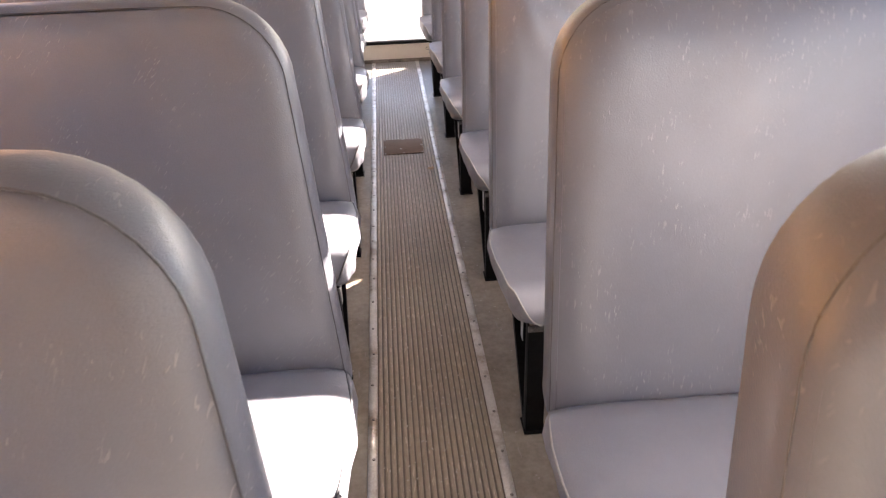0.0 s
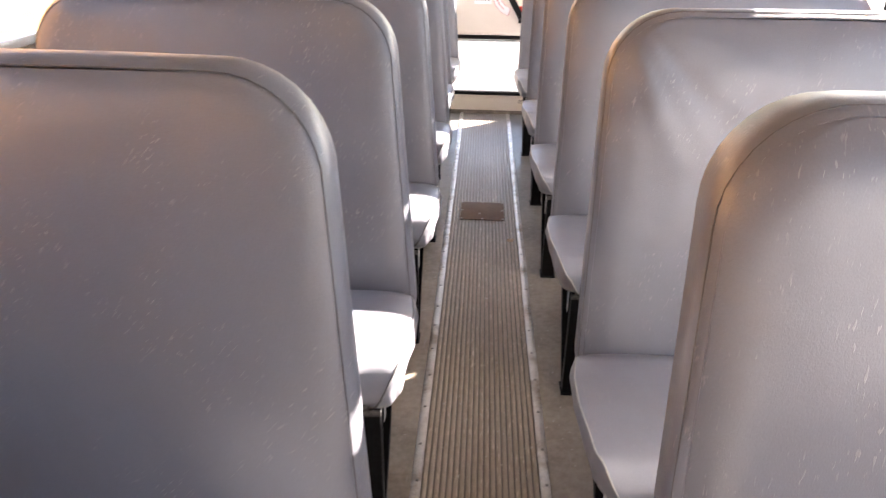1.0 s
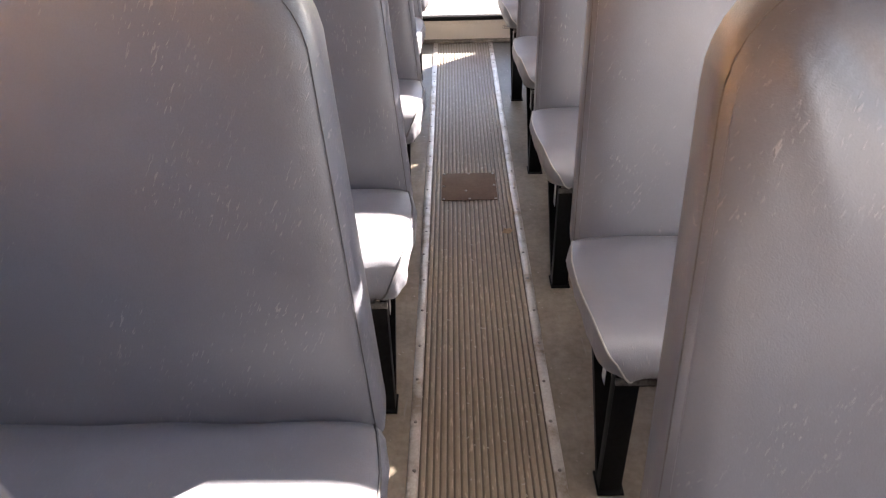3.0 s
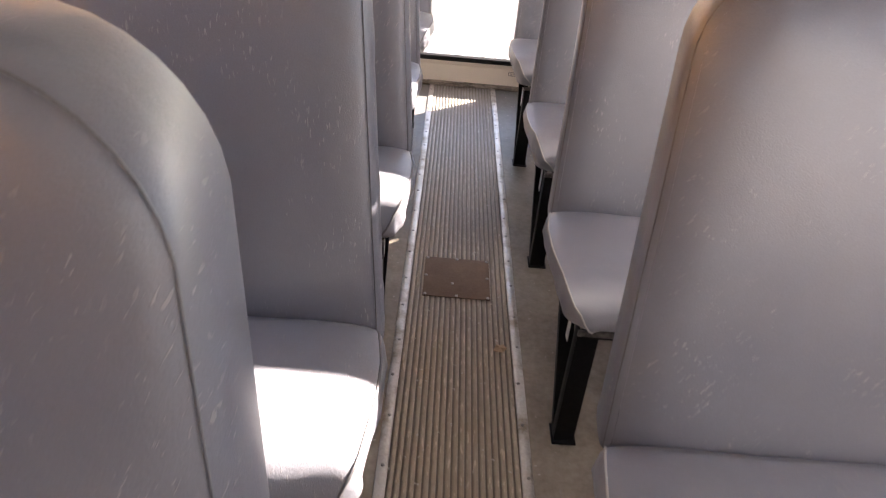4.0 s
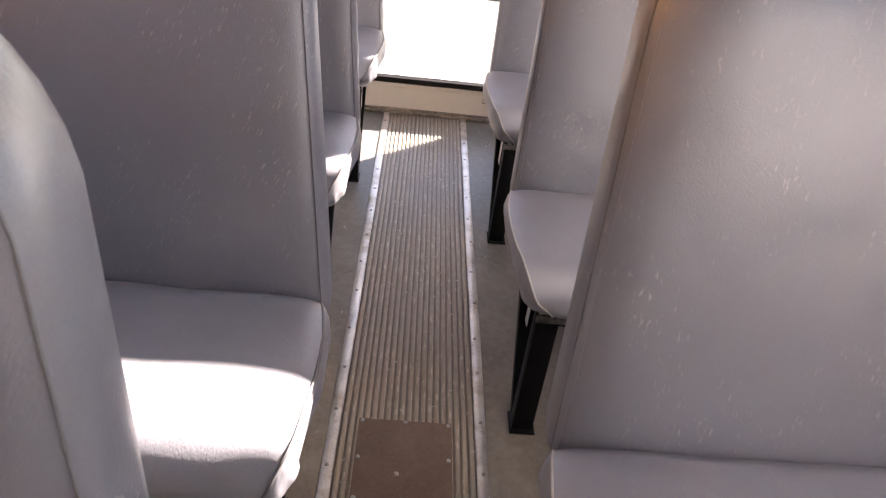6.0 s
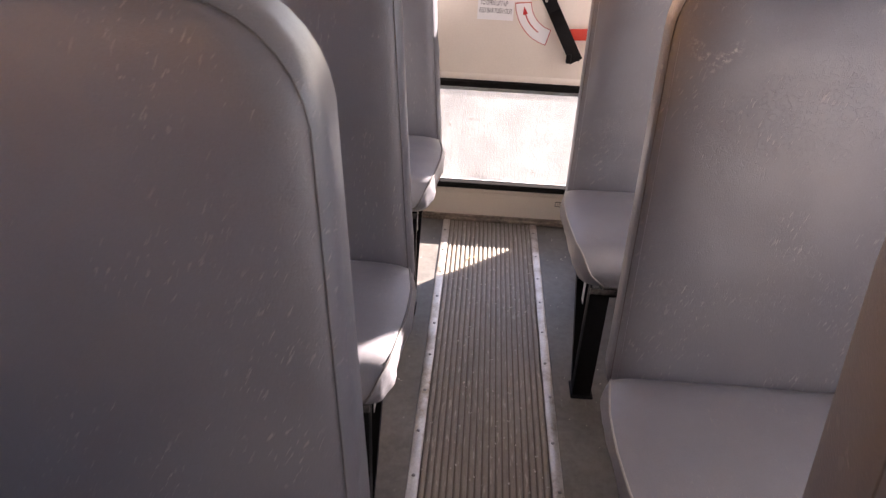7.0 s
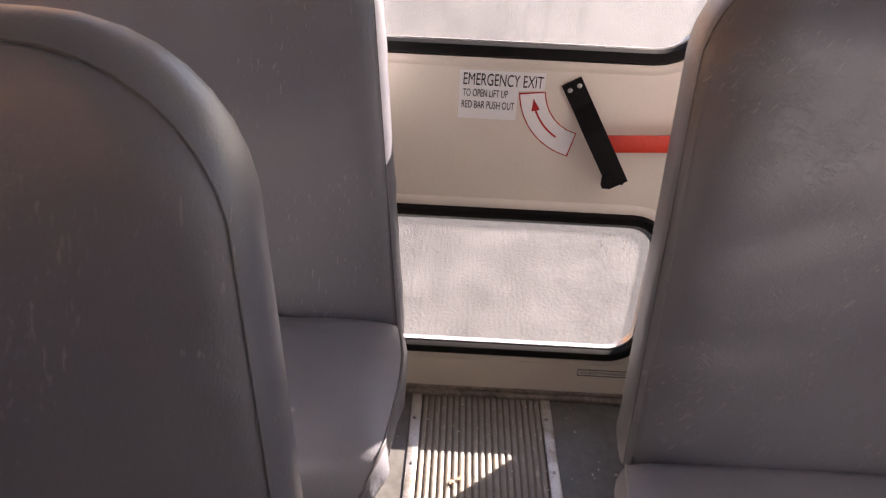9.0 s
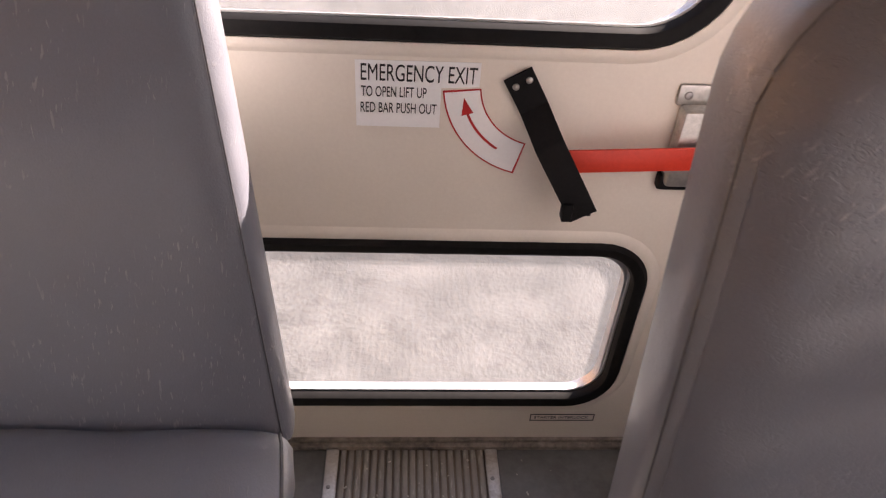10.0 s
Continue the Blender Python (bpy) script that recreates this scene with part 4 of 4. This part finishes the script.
def build_seat(side, cush, near, far, corner_x, corner_z, top, seed, folds=0.0, dent=0.018, vinyl=VINYL, slack=0.0, stout=True):
    """A two-person bus seat; its origin is on the floor under the crease between seat and back."""
    seat = empty("bus_seat", pose(0, 0, 0))
    bm, edge = cushion_mesh(side, cush, seed, dent, 0.059 if side > 0 else 0.052)
    cushion = part("cushion", bm, CUSHION_VINYL, seat, "padded grey vinyl seat cushion, with light painted into its colour")
    line = [(e.x, e.y, e.z) for e in edge[1:]]
    part("piping", tube(line, 0.0021 if side > 0 else 0.0026), THREAD if side > 0 else PIPING, cushion, "worn pale edge piping" if side > 0 else "dark edge seam")
    outline = back_outline(near, far, corner_x, corner_z, top)
    bm, cover = back_mesh(side, outline, (near, far, corner_x, corner_z, top), seed, folds, slack, stout)
    back = part("backrest", bm, vinyl, seat, "tall padded grey vinyl backrest")
    part("rear_cover", cover, BOUNCE_VINYL, back, "grey vinyl rear cover, lightened to bounce light")
    low = min(range(len(outline)), key=lambda i: outline[i][0] + outline[i][1])
    out, deep = (0.0004, 0.026) if side > 0 else (-0.0065, -0.0005)
    seam = [(side * x, (z - 0.4) * LEAN + deep, z) for x, z in offset(outline, out)][: low + 1]
    part("piping", tube(seam, 0.0010), PIPING, back, "sewn edge piping")

    def sx(a, b):
        return sorted((side * a, side * b))

    a, b = sx(0.235, 1.03)
    bm = box((a, -0.345, 0.302), (b, -0.315, 0.325), 0.003)
    add_box(bm, (a, -0.03, 0.302), (b, 0.0, 0.325), 0.003)
    for x in (0.235, 0.62, 1.0):
        c, d = sx(x, x + 0.03)
        add_box(bm, (c, -0.315, 0.304), (d, -0.03, 0.323), 0.003)
    part("seat_frame", bm, BLACK_STEEL, seat, "black steel tube frame")
    # front strut: an upright folded channel; rear strut slants back from the foot
    a, b = sx(0.212, 0.256)
    bm = box((a, -0.336, 0.004), (b, -0.332, 0.318), 0.001)
    c, d = sx(0.212, 0.2155)
    add_box(bm, (c, -0.332, 0.004), (d, -0.305, 0.318), 0.001)
    part("leg", bm, BLACK_STEEL, seat, "black folded steel front leg")
    bm = bmesh.new()
    ends_pts = (((-0.318, 0.004), (-0.298, 0.004)), ((-0.085, 0.318), (-0.055, 0.318)))
    for x0, x1 in ((0.212, 0.2155), (0.2155, 0.250)):
        rows = []
        for (y0, z0), (y1, z1) in ends_pts:
            if x0 > 0.213:
                y0 = y1 - 0.004
            rows.append([bm.verts.new((side * x, y, z0)) for x, y in ((x0, y0), (x1, y0), (x1, y1), (x0, y1))])
        for k in range(4):
            bm.faces.new((rows[0][k - 1], rows[0][k], rows[1][k], rows[1][k - 1]))
        bm.faces.new(rows[0])
        bm.faces.new(rows[1])
    part("leg", bm, BLACK_STEEL, seat, "black slanting steel rear leg", smooth=False)
    a, b = sx(0.208, 0.262)
    bm = box((a, -0.345, 0.0), (b, -0.285, 0.005), 0.0015)
    foot = part("foot_plate", bm, BLACK_STEEL, seat)
    part("bolt", disc(bmesh.new(), (side * 0.245, -0.305, 0.005), (0, 0, 1), 0.007, 0.005, 6), SCREW, foot)
    a, b = sx(0.2165, 0.2175)
    part("maker_plate", box((a, -0.250, 0.215), (b, -0.225, 0.285)), PAPER, seat, "scratched pale plate on the leg", smooth=False)
    a, b = sx(0.208, 0.31)
    part("rail_edge", box((a, -0.351, 0.312), (b, -0.345, 0.3255), 0.001), WORN_STEEL, seat, "worn bare edge of the front rail")
    # wall bracket that carries the window side
    a, b = sx(1.03, HALF)
    bm = box((a, -0.34, 0.28), (b, 0.0, 0.300), 0.003)
    add_box(bm, (sx(HALF - 0.008, HALF)[0], -0.34, 0.22), (sx(HALF - 0.008, HALF)[1], 0.0, 0.28), 0.002)
    part("wall_bracket", bm, BLACK_STEEL, seat)
    return seat


LEFT_Y = (0.340, 1.048, 1.793, 2.516, 3.259, 3.995, 4.711)
RIGHT_Y = (0.195, 0.890, 1.571, 2.290, 2.986, 3.692, 4.414)
LEFT_X = (0.02, 0.008, 0, 0.012, 0.012, -0.010, 0)
RIGHT_X = (0.006, 0.008, 0.008, 0.014, 0.004, 0.007, -0.003)
LABEL = "grey vinyl bench bus seat on black steel legs"
left = build_seat(-1, 0.178, 0.174, 0.222, 0.140, 0.138, 1.050, 1.0, stout=False)
plump = build_seat(-1, 0.178, 0.174, 0.222, 0.140, 0.138, 1.050, 1.0)
right = build_seat(1, 0.172, 0.185, 0.197, 0.125, 0.125, 1.055, 2.0, dent=0.011)
creased = build_seat(1, 0.172, 0.185, 0.197, 0.125, 0.125, 1.055, 4.0, 0.007, dent=0.011)
cracked = build_seat(1, 0.172, 0.185, 0.197, 0.125, 0.125, 1.055, 6.0, dent=0.011, vinyl=CRACKED_VINYL, slack=0.007)
scuffed = build_seat(1, 0.172, 0.185, 0.197, 0.125, 0.125, 1.055, 5.0, dent=0.011, vinyl=SCUFFED_VINYL, slack=0.003)
for ob in (left, plump, right, creased, cracked, scuffed):
    tagged(ob, LABEL, "seat", "bus seats")
creased["label"] = "grey vinyl bus seat with creases at the top corner"
scuffed["label"] = "grey bus seat with a pale rubbed mark on its back"
cracked["label"] = "grey bus seat with finely cracked vinyl beside the door"
for base, xs, ys in ((left, LEFT_X, LEFT_Y), (right, RIGHT_X, RIGHT_Y)):
    for k, (x, y) in enumerate(zip(xs, ys)):
        m = pose(x, y, 0, 0, 0, (0.3, -0.25, 0.15, -0.1, 0.2, -0.2, 0.1)[k])
        if k == 0:
            base.matrix_world = m
        elif base is left and k == 2:
            plump.matrix_world = m
        elif base is left and k == 4:
            copy_thing(plump, m)
        elif base is right and k == 2:
            creased.matrix_world = m
        elif base is right and k == 5:
            scuffed.matrix_world = m
        elif base is right and k == 6:
            cracked.matrix_world = m
        else:
            copy_thing(base, m)

# ---- outside: dry ground ----
bm = bmesh.new()
n = 100
pts = [[None] * (n + 1) for _ in range(n + 1)]
for i in range(n + 1):
    for j in range(n + 1):
        u, w = (i / n * 2 - 1), (j / n * 2 - 1)
        x, y = 600 * u * abs(u) ** 2.2, 600 * w * abs(w) ** 2.2 + 5
        r = math.hypot(x, y - 5)
        # last term raises the added bank, which bounces warm light and hides sky
        pts[i][j] = bm.verts.new((x, y, -1.02 + 0.05 * noise.noise((x * 0.6, y * 0.6, 3.3)) + 0.3 * noise.noise((x * 0.03, y * 0.03, 1.0)) * smoothstep(8, 40, r) + 7.0 * smoothstep(-2.4, -10.0, x)))
for i in range(n):
    for j in range(n):
        bm.faces.new((pts[i][j], pts[i + 1][j], pts[i + 1][j + 1], pts[i][j + 1]))
tagged(part("ground", bm, GROUND), "grey gravel, lightened far ground and an unseen golden bank added for warm light", "ground", kind="structure")

# dry grass and clods on the ground behind the bus
rng = random.Random(23)
verts, faces = [], []


def ground_z(x, y):
    return -1.02 + 0.05 * noise.noise((x * 0.6, y * 0.6, 3.3))


for k in range(200):
    x, y = rng.uniform(-1.9, 1.7), 7.3 + 2.6 * rng.random() ** 1.4
    for j in range(rng.randint(4, 9)):
        a, h, lean = rng.uniform(0, 6.28), rng.uniform(0.006, 0.02), rng.uniform(0.6, 1.6)
        bx, by, q = x + rng.gauss(0, 0.02), y + rng.gauss(0, 0.02), len(verts)
        w = rng.uniform(0.002, 0.0045)
        z = ground_z(bx, by) - 0.005
        dx, dy = math.cos(a), math.sin(a)
        verts += [(bx - w * dy, by + w * dx, z), (bx + w * dy, by - w * dx, z), (bx + lean * h * dx * 0.4 + w * 0.7 * dy, by + lean * h * dy * 0.4, z + h * 0.6), (bx + lean * h * dx, by + lean * h * dy, z + h)]
        faces += [(q, q + 1, q + 2), (q, q + 2, q + 3)]
me = bpy.data.meshes.new("dry_grass")
me.from_pydata(verts, [], faces)
me.materials.append(STRAW)
tagged(new("dry_grass", me), "pale dry grass tufts on the ground behind the bus", "grass", kind="stuff")
